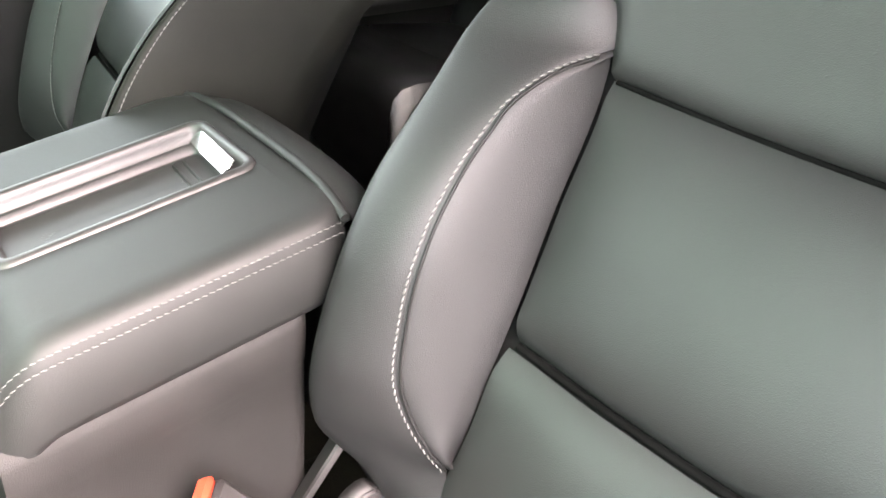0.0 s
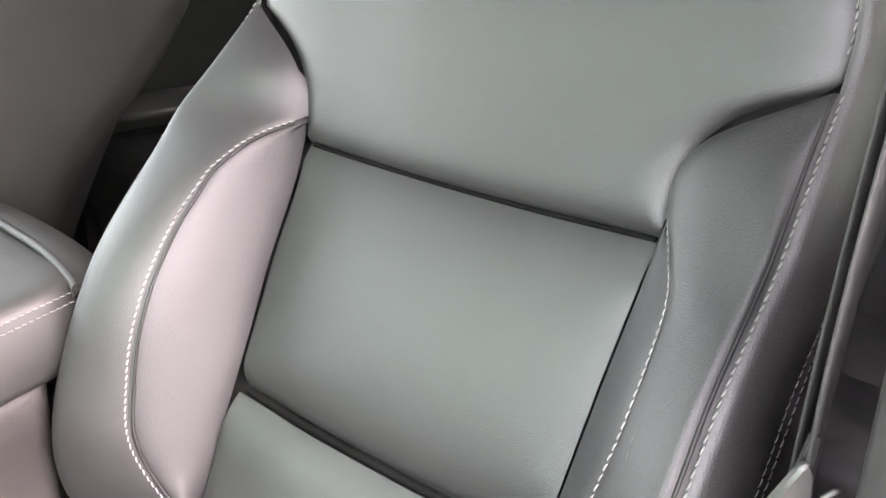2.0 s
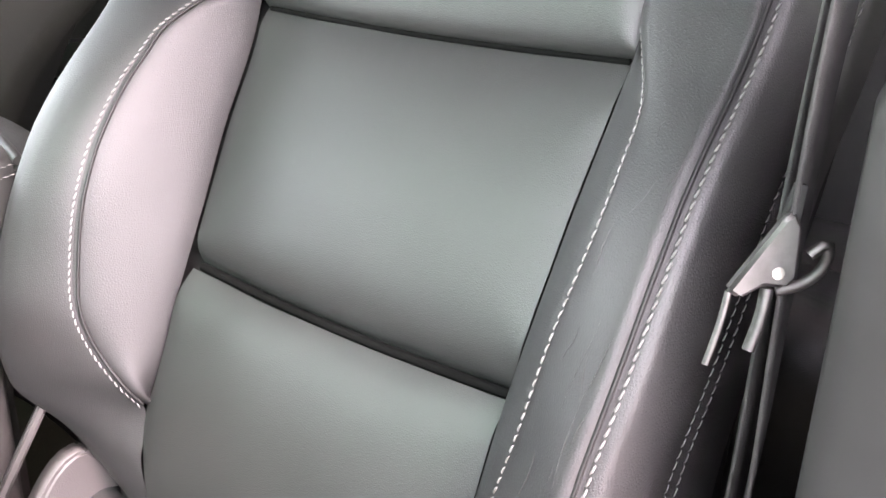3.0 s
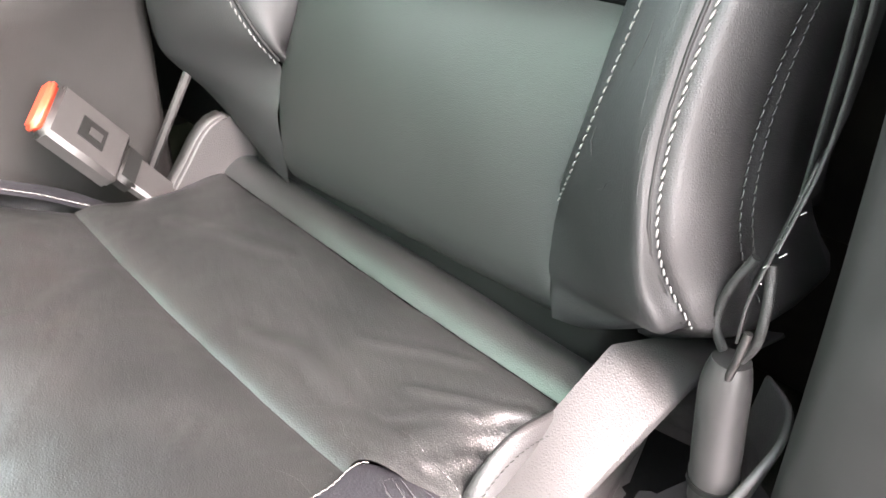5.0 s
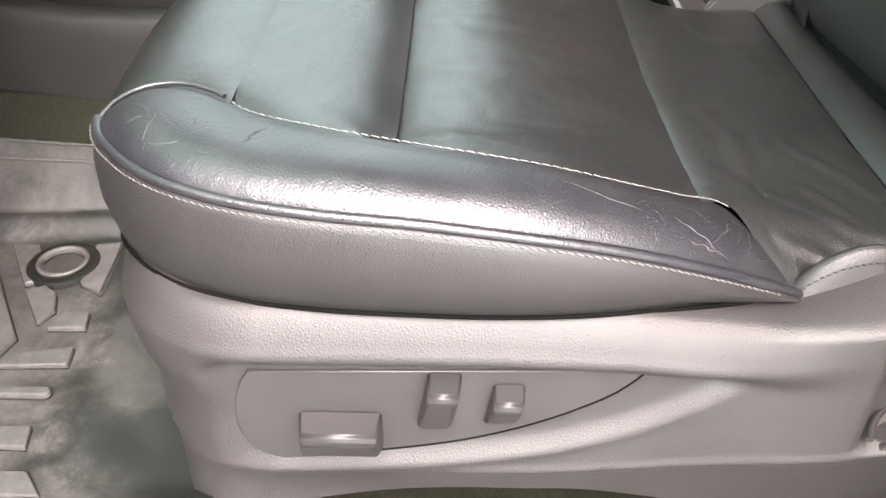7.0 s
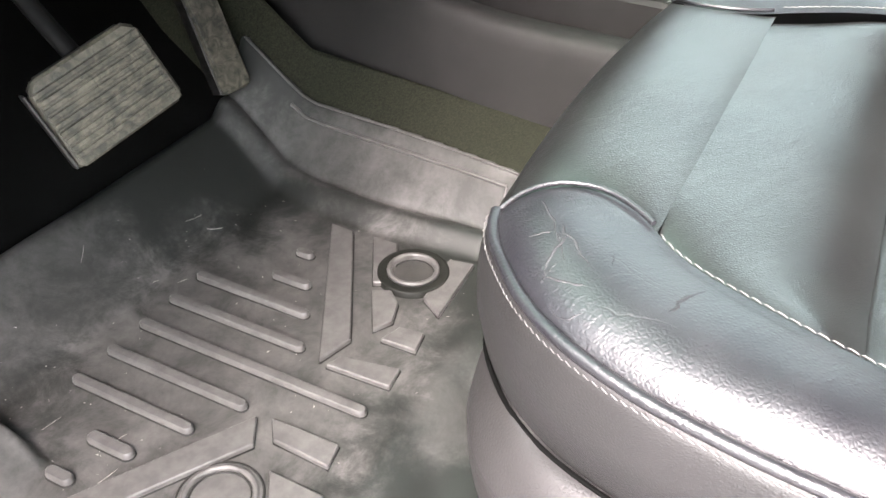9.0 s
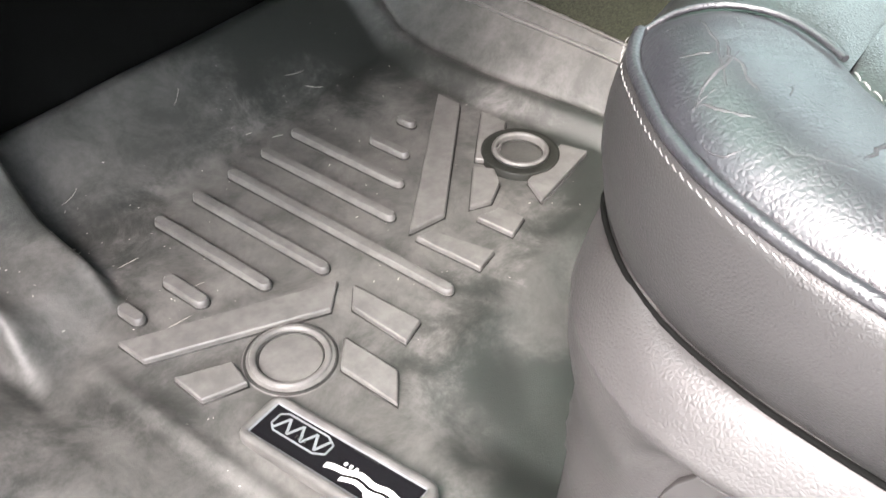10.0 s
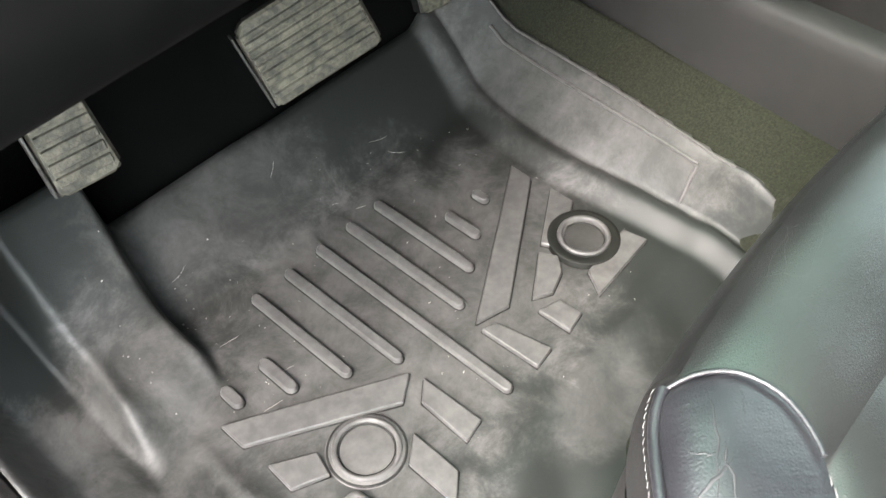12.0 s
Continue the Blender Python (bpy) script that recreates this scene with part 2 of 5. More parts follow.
def solid(name, bm, material, label, category, kind="", group=""):
    return tagged(mesh_object(name, bm, material), label, category, group, kind)


def hermite(points):
    """A smooth curve through (t, value...) rows; values clamp at the ends."""
    p = np.array(points, float)
    p = p[np.argsort(p[:, 0])]
    t, v = p[:, 0], p[:, 1:]
    d = np.gradient(v, t, axis=0) if len(t) > 2 else np.repeat((v[1:] - v[:1]) / (t[1] - t[0]), 2, 0)

    def at(s):
        s = min(max(s, t[0]), t[-1])
        k = min(max(int(np.searchsorted(t, s)) - 1, 0), len(t) - 2)
        h = t[k + 1] - t[k]
        u = (s - t[k]) / h
        r = ((1 + 2 * u) * (1 - u) ** 2 * v[k] + u * (1 - u) ** 2 * h * d[k]
             + u * u * (3 - 2 * u) * v[k + 1] + u * u * (u - 1) * h * d[k + 1])
        return float(r[0]) if len(r) == 1 else r
    return at


def along(points, n):
    """n points evenly along a smooth line through the given ones."""
    p = np.array(points, float)
    t = np.r_[0, np.cumsum(np.linalg.norm(np.diff(p, axis=0), axis=1))]
    f = hermite(np.c_[t, p])
    fine = np.array([f(s) for s in np.linspace(0, t[-1], 40 * len(p))])
    arc = np.r_[0, np.cumsum(np.linalg.norm(np.diff(fine, axis=0), axis=1))]
    return np.stack([np.interp(np.linspace(0, arc[-1], n), arc, fine[:, k]) for k in range(p.shape[1])], 1)


def sheet(points, loop_u=False, bm=None):
    """A mesh from a grid of points [v][u]."""
    bm = bm or bmesh.new()
    vs = [[bm.verts.new(p) for p in row] for row in points]
    for a, b in zip(vs, vs[1:]):
        n = len(a)
        for i in range(n if loop_u else n - 1):
            j = (i + 1) % n
            if len({a[i], a[j], b[j], b[i]}) == 4:
                bm.faces.new((a[i], a[j], b[j], b[i])).smooth = True
    return bm


def tube(points, radius, sides=8, bm=None, taper=None):
    bm = bm or bmesh.new()
    pts = [Vector(p) for p in points]
    rows = []
    for i, p in enumerate(pts):
        d = (pts[min(i + 1, len(pts) - 1)] - pts[max(i - 1, 0)]).normalized()
        side = d.cross(Vector((0.13, 0.27, 0.95))).normalized()
        up = side.cross(d)
        r = radius * (taper[i] if taper else 1)
        rows.append([p + r * (math.cos(a) * side + math.sin(a) * up) for a in (2 * math.pi * k / sides for k in range(sides))])
    sheet(rows, True, bm)
    bm.faces.ensure_lookup_table()
    for row in (rows[0], rows[-1]):
        bm.faces.new([bm.verts.new(p) for p in row])
    return bm


def prism(outline, axis, a, b, bevel=0.0, seg=2):
    """A closed outline in the two other axes, drawn out from a to b along an axis."""
    bm = bmesh.new()

    def at(p, h):
        return {"x": (h, p[0], p[1]), "y": (p[0], h, p[1]), "z": (p[0], p[1], h)}[axis]
    lo, hi = [bm.verts.new(at(p, a)) for p in outline], [bm.verts.new(at(p, b)) for p in outline]
    bm.faces.new(lo)
    bm.faces.new(hi)
    for i in range(len(outline)):
        j = (i + 1) % len(outline)
        bm.faces.new((lo[i], lo[j], hi[j], hi[i]))
    bmesh.ops.recalc_face_normals(bm, faces=bm.faces)
    bm.normal_update()
    if bevel:
        bmesh.ops.bevel(bm, geom=list(bm.edges), offset=bevel, segments=seg, affect="EDGES", clamp_overlap=True)
    bm.normal_update()
    k = "xyz".index(axis)
    for f in bm.faces:
        n = f.normal if f.normal.length > 0.5 else Vector((0, 0, 1))
        if len(outline) > 8:
            f.smooth = abs(n[k]) < 0.98
        else:
            f.smooth = min(e.calc_length() for e in f.edges) < bevel * 1.3
    return bm


def block(x0, x1, y0, y1, z0, z1, bevel=0.004, seg=2):
    return prism([(x0, y0), (x1, y0), (x1, y1), (x0, y1)], "z", z0, z1, bevel, seg)


def turned(bm, m):
    bmesh.ops.transform(bm, matrix=m, verts=bm.verts)
    return bm


def stitches(line, normal, pitch=0.0062, length=0.0052, r=0.0007, slant=0.22, lift=0.0006, bm=None):
    """Thread laid as single short stitches along a line."""
    bm = bm or bmesh.new()
    p = np.array(line)
    n = max(int(np.linalg.norm(np.diff(p, axis=0), axis=1).sum() / pitch), 2)
    q = along(line, n + 1)
    for i in range(n):
        a, b = Vector(q[i]), Vector(q[i + 1])
        d = (b - a).normalized()
        up = Vector(normal(i / n) if callable(normal) else normal).normalized()
        side = d.cross(up).normalized()
        c = (a + b) / 2 + up * lift
        ax = (d + side * slant).normalized()
        rows = []
        for s, k in ((-0.5, 0.35), (-0.3, 0.95), (0.3, 0.95), (0.5, 0.35)):
            o = c + ax * length * s - up * (0.0006 if abs(s) > 0.4 else 0)
            w = ax.cross(up).normalized()
            rows.append([o + r * k * (math.cos(t) * w + math.sin(t) * up) for t in (0.0, 1.05, 2.09, 3.14, 4.19, 5.24)])
        sheet(rows, True, bm)
    return bm


def ease(e0, e1, v):
    u = min(max((v - e0) / (e1 - e0), 0), 1)
    return u * u * (3 - 2 * u)


def spread(n, sharp=True):
    """0 to 1 in n steps, closer at both ends."""
    return [0.5 - 0.5 * math.cos(math.pi * i / n) for i in range(n + 1)] if sharp else [i / n for i in range(n + 1)]


# ---- seats ----
XC = -0.018          # middle of the driver's seat
PROFILE = hermite([(0.24, -0.178), (0.31, -0.190), (0.434, -0.213), (0.545, -0.255), (0.64, -0.305), (0.73, -0.358), (0.83, -0.388), (0.93, -0.418), (1.0, -0.45)])
UPPER_L = hermite([(0.73, 0.139), (0.752, 0.146), (0.78, 0.157), (0.813, 0.185), (0.836, 0.222)])
UPPER_R = hermite([(0.727, -0.176), (0.74, -0.177), (0.765, -0.179), (0.793, -0.190), (0.812, -0.214), (0.829, -0.256)])
TOP_L = hermite([(0.836, 0.222), (0.865, 0.217), (0.89, 0.203), (0.908, 0.178), (0.920, 0.140), (0.926, 0.09)])
TOP_R = hermite([(0.829, -0.256), (0.86, -0.257), (0.882, -0.251), (0.900, -0.238), (0.914, -0.212), (0.922, -0.18), (0.926, -0.14)])
# the wings by height: insert edge, then sewn line, crest and outer edge, each with how far it stands forward
WING_L = hermite([
    (0.340, 0.104, 0.104, -0.006, 0.150, -0.020, 0.172, -0.035), (0.365, 0.108, 0.108, -0.004, 0.175, -0.010, 0.204, -0.028), (0.400, 0.116, 0.116, 0.000, 0.202, 0.008, 0.234, -0.010),
    (0.442, 0.119, 0.119, 0.000, 0.217, 0.045, 0.248, 0.020), (0.462, 0.116, 0.124, 0.018, 0.217, 0.056, 0.250, 0.028), (0.490, 0.114, 0.138, 0.038, 0.213, 0.071, 0.251, 0.038),
    (0.520, 0.115, 0.147, 0.056, 0.208, 0.084, 0.251, 0.046), (0.568, 0.117, 0.154, 0.071, 0.207, 0.094, 0.251, 0.054), (0.612, 0.122, 0.157, 0.082, 0.208, 0.100, 0.251, 0.058),
    (0.656, 0.128, 0.161, 0.083, 0.213, 0.098, 0.252, 0.056), (0.700, 0.134, 0.164, 0.073, 0.219, 0.086, 0.248, 0.049), (0.728, 0.139, 0.162, 0.056, 0.226, 0.070, 0.245, 0.042),
    (0.746, 0.143, 0.153, 0.024, 0.227, 0.060, 0.242, 0.037), (0.752, 0.146, 0.146, 0.000, 0.226, 0.056, 0.241, 0.035), (0.790, 0.162, 0.162, 0.000, 0.223, 0.031, 0.233, 0.019), (0.836, 0.222, 0.222, 0.000, 0.2225, 0.001, 0.2235, 0.000)])
WING_R = hermite([
    (0.345, -0.184, -0.184, -0.006, -0.204, -0.014, -0.222, -0.034), (0.360, -0.182, -0.182, -0.004, -0.226, -0.008, -0.244, -0.027), (0.374, -0.18, -0.18, -0.003, -0.245, -0.004, -0.262, -0.018), (0.385, -0.178, -0.178, 0.0, -0.258, 0.012, -0.274, -0.004), (0.395, -0.177, -0.177, 0.0, -0.267, 0.026, -0.283, 0.01),
    (0.405, -0.176, -0.176, 0.0, -0.273, 0.037, -0.289, 0.022), (0.426, -0.175, -0.175, 0.0, -0.265, 0.047, -0.279, 0.034), (0.455, -0.175, -0.189, 0.017, -0.259, 0.055, -0.272, 0.051),
    (0.5, -0.175, -0.202, 0.031, -0.252, 0.063, -0.264, 0.059), (0.55, -0.175, -0.211, 0.04, -0.251, 0.069, -0.263, 0.066), (0.61, -0.176, -0.216, 0.049, -0.255, 0.076, -0.267, 0.073),
    (0.66, -0.176, -0.22, 0.052, -0.2555, 0.077, -0.2675, 0.074), (0.69, -0.176, -0.217, 0.046, -0.2535, 0.072, -0.2655, 0.069), (0.715, -0.176, -0.209, 0.032, -0.2525, 0.063, -0.2645, 0.060),
    (0.735, -0.177, -0.192, 0.014, -0.2515, 0.052, -0.2635, 0.049), (0.75, -0.178, -0.179, 0.001, -0.251, 0.046, -0.263, 0.043), (0.79, -0.189, -0.189, 0.0, -0.244, 0.025, -0.2605, 0.024),
    (0.829, -0.256, -0.256, 0.0, -0.257, 0.001, -0.258, 0.002),
])
INSERT_L = lambda z: WING_L(z)[0]
INSERT_R = lambda z: WING_R(z)[0]


def flat_y(x, z):
    return PROFILE(z) + 0.08 * (x - XC)


def wing_point(side, z, s, full=True):
    """A point of a wing: s is 0 at the insert, 1 at the sewn line, 2 at the crest, 3 at the outer edge."""
    w = np.array((WING_L if side > 0 else WING_R)(z))
    if not full and side > 0:                      # a flatter wing whose piped edge stands foremost
        w[2], w[3], w[6] = w[2] * 0.45, w[5] - 0.013, w[4] + 0.004
    pts = np.array([(w[0], 0.0), (w[1], w[2]), (w[3], w[4]), (w[5], w[6])])
    k = ease(0.690, 0.742, z)                      # above the end of the inner panel the outer one bulges at once
    first = (pts[2] - pts[0]) * 0.5 * (1 - k) + (pts[2] - pts[1]) * (0.5, 2.2) * k
    m = np.array([(pts[1] - pts[0]) * 1.1, first, ((pts[3] - pts[1]) * 0.5), (pts[3] - pts[2]) * (0.9, 1.35)])
    k = min(int(s), 2)
    u = s - k
    q = (1 + 2 * u) * (1 - u) ** 2 * pts[k] + u * (1 - u) ** 2 * m[k] + u * u * (3 - 2 * u) * pts[k + 1] + u * u * (u - 1) * m[k + 1]
    return Vector((q[0], flat_y(q[0], z) + q[1], z))


def wing_panel(side, s0, s1, z0, z1, nu, nv, dip=(0.0, 0.0), reach=0.007, full=True):
    rows = []
    for v in spread(nv):
        z = z0 + (z1 - z0) * v
        ps = [wing_point(side, z, s0 + (s1 - s0) * u, full) for u in spread(nu)]
        w = (ps[-1] - ps[0]).length
        row = []
        for q, u in zip(ps, spread(nu)):
            sink = max(dip[0] * math.exp(-u * w / reach), dip[1] * math.exp(-(1 - u) * w / reach))
            row.append((q.x + side * sink * 0.5, q.y - sink + 0.0010 * noise.noise(Vector((q.x * 16, q.z * 16, 7))), q.z))
        rows.append(row)
    bm = sheet(rows)
    bmesh.ops.remove_doubles(bm, verts=bm.verts, dist=0.00005)
    return bm


def back_panel(left, right, z0, z1, nu, nv, dip=(0.004, 0.004, 0.004, 0.004), reach=0.008, crown=0.0):
    """A padded panel between two lines; dip: how deep left, right, lower and upper edges are sewn in."""
    rows = []
    for v in spread(nv):
        row = []
        for u in spread(nu):
            lo = z0(u) if callable(z0) else z0
            hi = z1(u) if callable(z1) else z1
            z = lo + (hi - lo) * v
            a, b = left(z), right(z)
            x = a + (b - a) * u
            w, h = abs(b - a), hi - lo
            sink = max(dip[0] * math.exp(-u * w / reach), dip[1] * math.exp(-(1 - u) * w / reach),
                       dip[2] * math.exp(-v * h / reach), dip[3] * math.exp(-(1 - v) * h / reach))
            y = flat_y(x, z) - sink + crown * 16 * u * (1 - u) * v * (1 - v)
            y += 0.0012 * noise.noise(Vector((x * 14, z * 14, 3)))
            row.append((x, y, z))
        rows.append(row)
    return sheet(rows)


def seat_back(seat, fit, full):
    def p(name, bm, material, label="", under=seat):
        return part(name, fit(bm), material, under, label)

    low = lambda u: 0.546 - 0.004 * u - 0.004 * math.sin(math.pi * u)
    mid = lambda u: 0.731 - 0.005 * u - 0.003 * math.sin(math.pi * u)
    p("backrest_upper_panel", back_panel(lambda z: UPPER_L(z) if z < 0.836 else TOP_L(z), lambda z: UPPER_R(z) if z < 0.829 else TOP_R(z), mid, 0.926, 40, 48, (0.007, 0.007, 0.0145, 0.006), 0.010), LEATHER)
    p("backrest_insert", back_panel(INSERT_L, INSERT_R, low, mid, 36, 40, (0.007, 0.004, 0.024, 0.013), 0.019, 0.006), LEATHER)
    p("backrest_lower_panel", back_panel(INSERT_L, INSERT_R, 0.338, low, 36, 32, (0.003, 0.004, 0.026, 0.012), 0.014, 0.010), LEATHER)
    p("inner_wing_panel", wing_panel(1, 0, 1, 0.4425, 0.7515, 16, 40, (0.006, 0.0015), full=full), DIM_LEATHER)
    p("outer_wing_panel", wing_panel(1, 1, 3, 0.342, 0.835, 24, 60, (0.0015, 0.001), full=full), DIM_LEATHER)
    p("inner_wing_strip", wing_panel(-1, 0, 1, 0.4265, 0.7495, 14, 40, (0.004, 0.001), full=full), DIM_LEATHER)
    p("outer_wing_panel", wing_panel(-1, 1, 3, 0.347, 0.828, 24, 64, (0.001, 0.003), full=full), DIM_LEATHER)
    if full:
        rng = random.Random(8)
        for k in range(18):
            z = rng.uniform(0.46, 0.70)
            s0 = rng.choice((1.3, 1.5, 1.75, 2.0, 2.2, 2.35)) + rng.uniform(-0.1, 0.1)
            tall, drift, wide = rng.uniform(0.012, 0.06), rng.uniform(-0.15, 0.35), rng.uniform(0.0002, 0.0004)
            line = [wing_point(-1, z + tall * f, min(max(s0 + drift * f + 0.03 * math.sin(5 * f + k), 1.1), 2.7)) + Vector((0, -wide * 0.4, 0)) for f in np.linspace(0, 1, 10)]
            p("crease", tube(line, wide, 5, taper=[0.15 + 0.85 * math.sin(math.pi * i / 9) for i in range(10)]), SIDE, "pale worn crease")
    # the border wraps round the outline to the rear
    rim = [wing_point(-1, z, 3, full) for z in np.linspace(0.350, 0.828, 34)]
    rim += [Vector((TOP_R(z), flat_y(TOP_R(z), z), z)) for z in (0.845, 0.86, 0.875, 0.89, 0.902, 0.912, 0.919, 0.924, 0.926)]
    rim += [Vector((TOP_L(z), flat_y(TOP_L(z), z), z)) for z in (0.926, 0.923, 0.917, 0.908, 0.897, 0.884, 0.868, 0.85)]
    rim += [wing_point(1, z, 3, full) for z in np.linspace(0.835, 0.345, 36)]
    rows = []
    n = len(rim)
    steps = ((0, 0, 0.004), (0.002, 0.004, 0), (0.010, 0.010, 0), (0.030, 0.017, 0), (0.060, 0.020, 0), (0.064, 0.0175, 0), (0.068, 0.020, 0), (0.11, 0.018, 0), (0.16, 0.012, 0), (0.185, 0.0, 0), (0.195, -0.03, 0))
    plain = ((0, 0, 0.004), (0.003, 0.004, 0), (0.012, 0.008, 0), (0.06, 0.012, 0), (0.13, 0.012, 0), (0.20, 0.010, 0), (0.24, 0.0, 0), (0.25, -0.03, 0))
    for back, out, sink in steps if full else plain:
        row = []
        for i, q in enumerate(rim):
            a, b = rim[max(i - 2, 0)], rim[min(i + 2, n - 1)]
            d = Vector((b.x - a.x, b.z - a.z)).normalized()
            nx, nz = d.y, -d.x
            if nx * (q.x - XC) + nz * (q.z - 0.66) < 0:
                nx, nz = -nx, -nz
            k = 0.6 - 0.25 * ease(0.68, 0.76, q.z) + 0.4 * ease(0.80, 0.86, q.z) if q.x > XC else 1.0
            row.append((q.x + nx * out * k, q.y - sink - back * 0.92, q.z + nz * out - back * 0.15))
        rows.append(row)
    # the passenger border is darkened for shade; the driver's keeps its grey
    p("backrest_border", sheet(rows), SIDE if full else DULL_DARK, "semi-gloss grey leather border")
    # crease shade of the two cross seams, drawn as near-black tubes
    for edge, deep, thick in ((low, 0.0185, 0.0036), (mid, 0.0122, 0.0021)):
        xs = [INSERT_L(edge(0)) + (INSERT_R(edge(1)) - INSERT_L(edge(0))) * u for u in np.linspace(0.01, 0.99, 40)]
        p("dark_seam", tube([(x, flat_y(x, edge(u)) - deep, edge(u)) for x, u in zip(xs, np.linspace(0.01, 0.99, 40))], thick, 6), SHADE)
    lift = Vector((-0.2, 0.9, 0.35))
    # sewing
    line = [q + Vector((-0.0030, -0.0015, 0)) for q in rim[2:34]]
    p("stitching", stitches(line, Vector((-0.5, 0.8, 0.2))), THREAD)
    p("stitching", stitches([q + Vector((0, -0.001, 0.003)) for q in rim[34:56]], lift), THREAD)
    p("stitching", stitches([q + Vector((0.006, -0.012, 0)) for q in rim[56:70]], lift), THREAD)
    line = [wing_point(1, z, 1, full) + Vector((0.001, 0.0008, 0)) for z in np.linspace(0.444, 0.751, 44)]
    p("stitching", stitches(line, Vector((-0.75, 0.6, 0.1)), r=0.0007), THREAD)
    # dark tube along the sewn line of the wing
    dark_line = [wing_point(1, z, 0.93, full) for z in np.linspace(0.448, 0.749, 60)]
    p("dark_seam", tube(dark_line, 0.0013, 6), DARK)
    line = [wing_point(-1, z, 1.0) + Vector((-0.001, 0.0005, 0)) for z in np.linspace(0.430, 0.748, 40)]
    p("stitching", stitches(line, Vector((0.55, 0.8, 0.1)), r=0.0007), THREAD)
    # dark tube beside the outer stitches
    dark_line = [q + Vector((0.0014, 0.0002, 0)) for q in rim[2:34]]
    p("dark_seam", tube(dark_line, 0.0014, 6), DARK)
    # double seam on the border
    for back in (0.057, 0.071) if full else ():
        line = [q + Vector((-0.0205, -back * 0.92, -back * 0.15)) for q in rim[2:33]]
        p("stitching", stitches(line, (-1, 0.1, 0.1), r=0.0006), SIDE)
    # foam body and hard back shell
    rows = []
    for z in np.linspace(0.26, 0.91, 24):
        top = ease(0.83, 0.93, z)
        l, r = (WING_L(z)[5] if z < 0.83 else TOP_L(min(z, 0.926))) - 0.006, (WING_R(z)[5] if z < 0.829 else TOP_R(min(z, 0.926))) + 0.006
        l, r = (min(l, 0.19), max(r, -0.225)) if z < 0.42 else (l, r)
        yb = PROFILE(z) - 0.15 + 0.03 * top
        ring = [(x, flat_y(x, z) - 0.022, z) for x in np.linspace(r, l, 20)] + [(x, yb + 0.08 * (x - XC) - 0.012 * math.sin(math.pi * (l - x) / (l - r)), z - 0.02) for x in np.linspace(l, r, 14)]
        rows.append(ring)
    bm = sheet(rows, True)
    for row in (rows[0], rows[-1]):
        bm.faces.new([bm.verts.new(q) for q in row])
    p("back_shell", bm, DARK, "dark plastic rear shell")


SHIELD_TOP = lambda y: float(np.interp(y, [-0.36, -0.27, -0.245, -0.215, -0.136, -0.085, -0.070, -0.040, 0.02, 0.1, 0.28], [0.325, 0.345, 0.352, 0.346, 0.326, 0.316, 0.314, 0.316, 0.321, 0.324, 0.324]))
CUSH_Z = hermite([(-0.27, 0.286), (-0.235, 0.308), (-0.212, 0.332), (-0.192, 0.340), (-0.172, 0.336), (-0.14, 0.334), (-0.1, 0.337), (-0.03, 0.355), (0.05, 0.371), (0.17, 0.388), (0.26, 0.399), (0.30, 0.4035), (0.323, 0.4025), (0.337, 0.3985), (0.347, 0.3925)])
SEW_L = [(-0.188, 0.347, 0.393), (-0.177, 0.341, 0.398), (-0.163, 0.326, 0.402), (-0.160, 0.302, 0.404), (-0.170, 0.279, 0.4035), (-0.190, 0.256, 0.402), (-0.214, 0.207, 0.403), (-0.228, 0.160, 0.402), (-0.236, 0.110, 0.398), (-0.237, 0.065, 0.390), (-0.234, 0.031, 0.380), (-0.223, -0.007, 0.365), (-0.207, -0.045, 0.346), (-0.224, -0.068, 0.328), (-0.246, -0.083, 0.312)]
PIPE_L = [(-0.188, 0.348, 0.392), (-0.199, 0.345, 0.391), (-0.212, 0.338, 0.390), (-0.2275, 0.327, 0.392), (-0.246, 0.311, 0.393), (-0.263, 0.289, 0.393), (-0.277, 0.255, 0.391), (-0.286, 0.205, 0.388), (-0.290, 0.150, 0.385), (-0.291, 0.100, 0.379), (-0.284, 0.038, 0.365), (-0.266, -0.035, 0.336), (-0.254, -0.070, 0.318), (-0.248, -0.085, 0.309)]
SEW_X = hermite([(y, x) for x, y, z in SEW_L[5:13]] + [(0.279, -0.170), (0.302, -0.160), (0.326, -0.163), (0.341, -0.177), (0.347, -0.188), (-0.066, -0.236), (-0.084, -0.256), (-0.12, -0.264), (-0.18, -0.262), (-0.27, -0.25)])


def mirrored(points):
    return [(2 * XC - x, y, z) for x, y, z in points]


# soft folds of the driver's cushion in plan, with height and half width in metres
FOLDS = [(((-0.105, 0.112), (-0.069, 0.084), (-0.034, 0.052), (-0.004, 0.034)), 0.0014, 0.0020), (((-0.155, 0.042), (-0.143, 0.028), (-0.130, 0.014)), 0.0013, 0.0025),
         (((-0.107, -0.114), (-0.140, -0.139), (-0.176, -0.160)), 0.0013, 0.0035), (((-0.169, -0.107), (-0.194, -0.126), (-0.226, -0.151)), 0.0016, 0.003),
         (((-0.183, -0.080), (-0.196, -0.108), (-0.217, -0.138)), 0.0013, 0.003), (((-0.222, -0.078), (-0.224, -0.095), (-0.231, -0.112)), 0.0013, 0.003),
         (((0.121, -0.093), (0.075, -0.114), (0.026, -0.135)), 0.0012, 0.006), (((-0.06, -0.06), (-0.10, -0.075), (-0.15, -0.070)), 0.0012, 0.006), (((0.06, 0.0), (0.02, 0.05), (0.03, 0.11)), 0.0010, 0.006)]


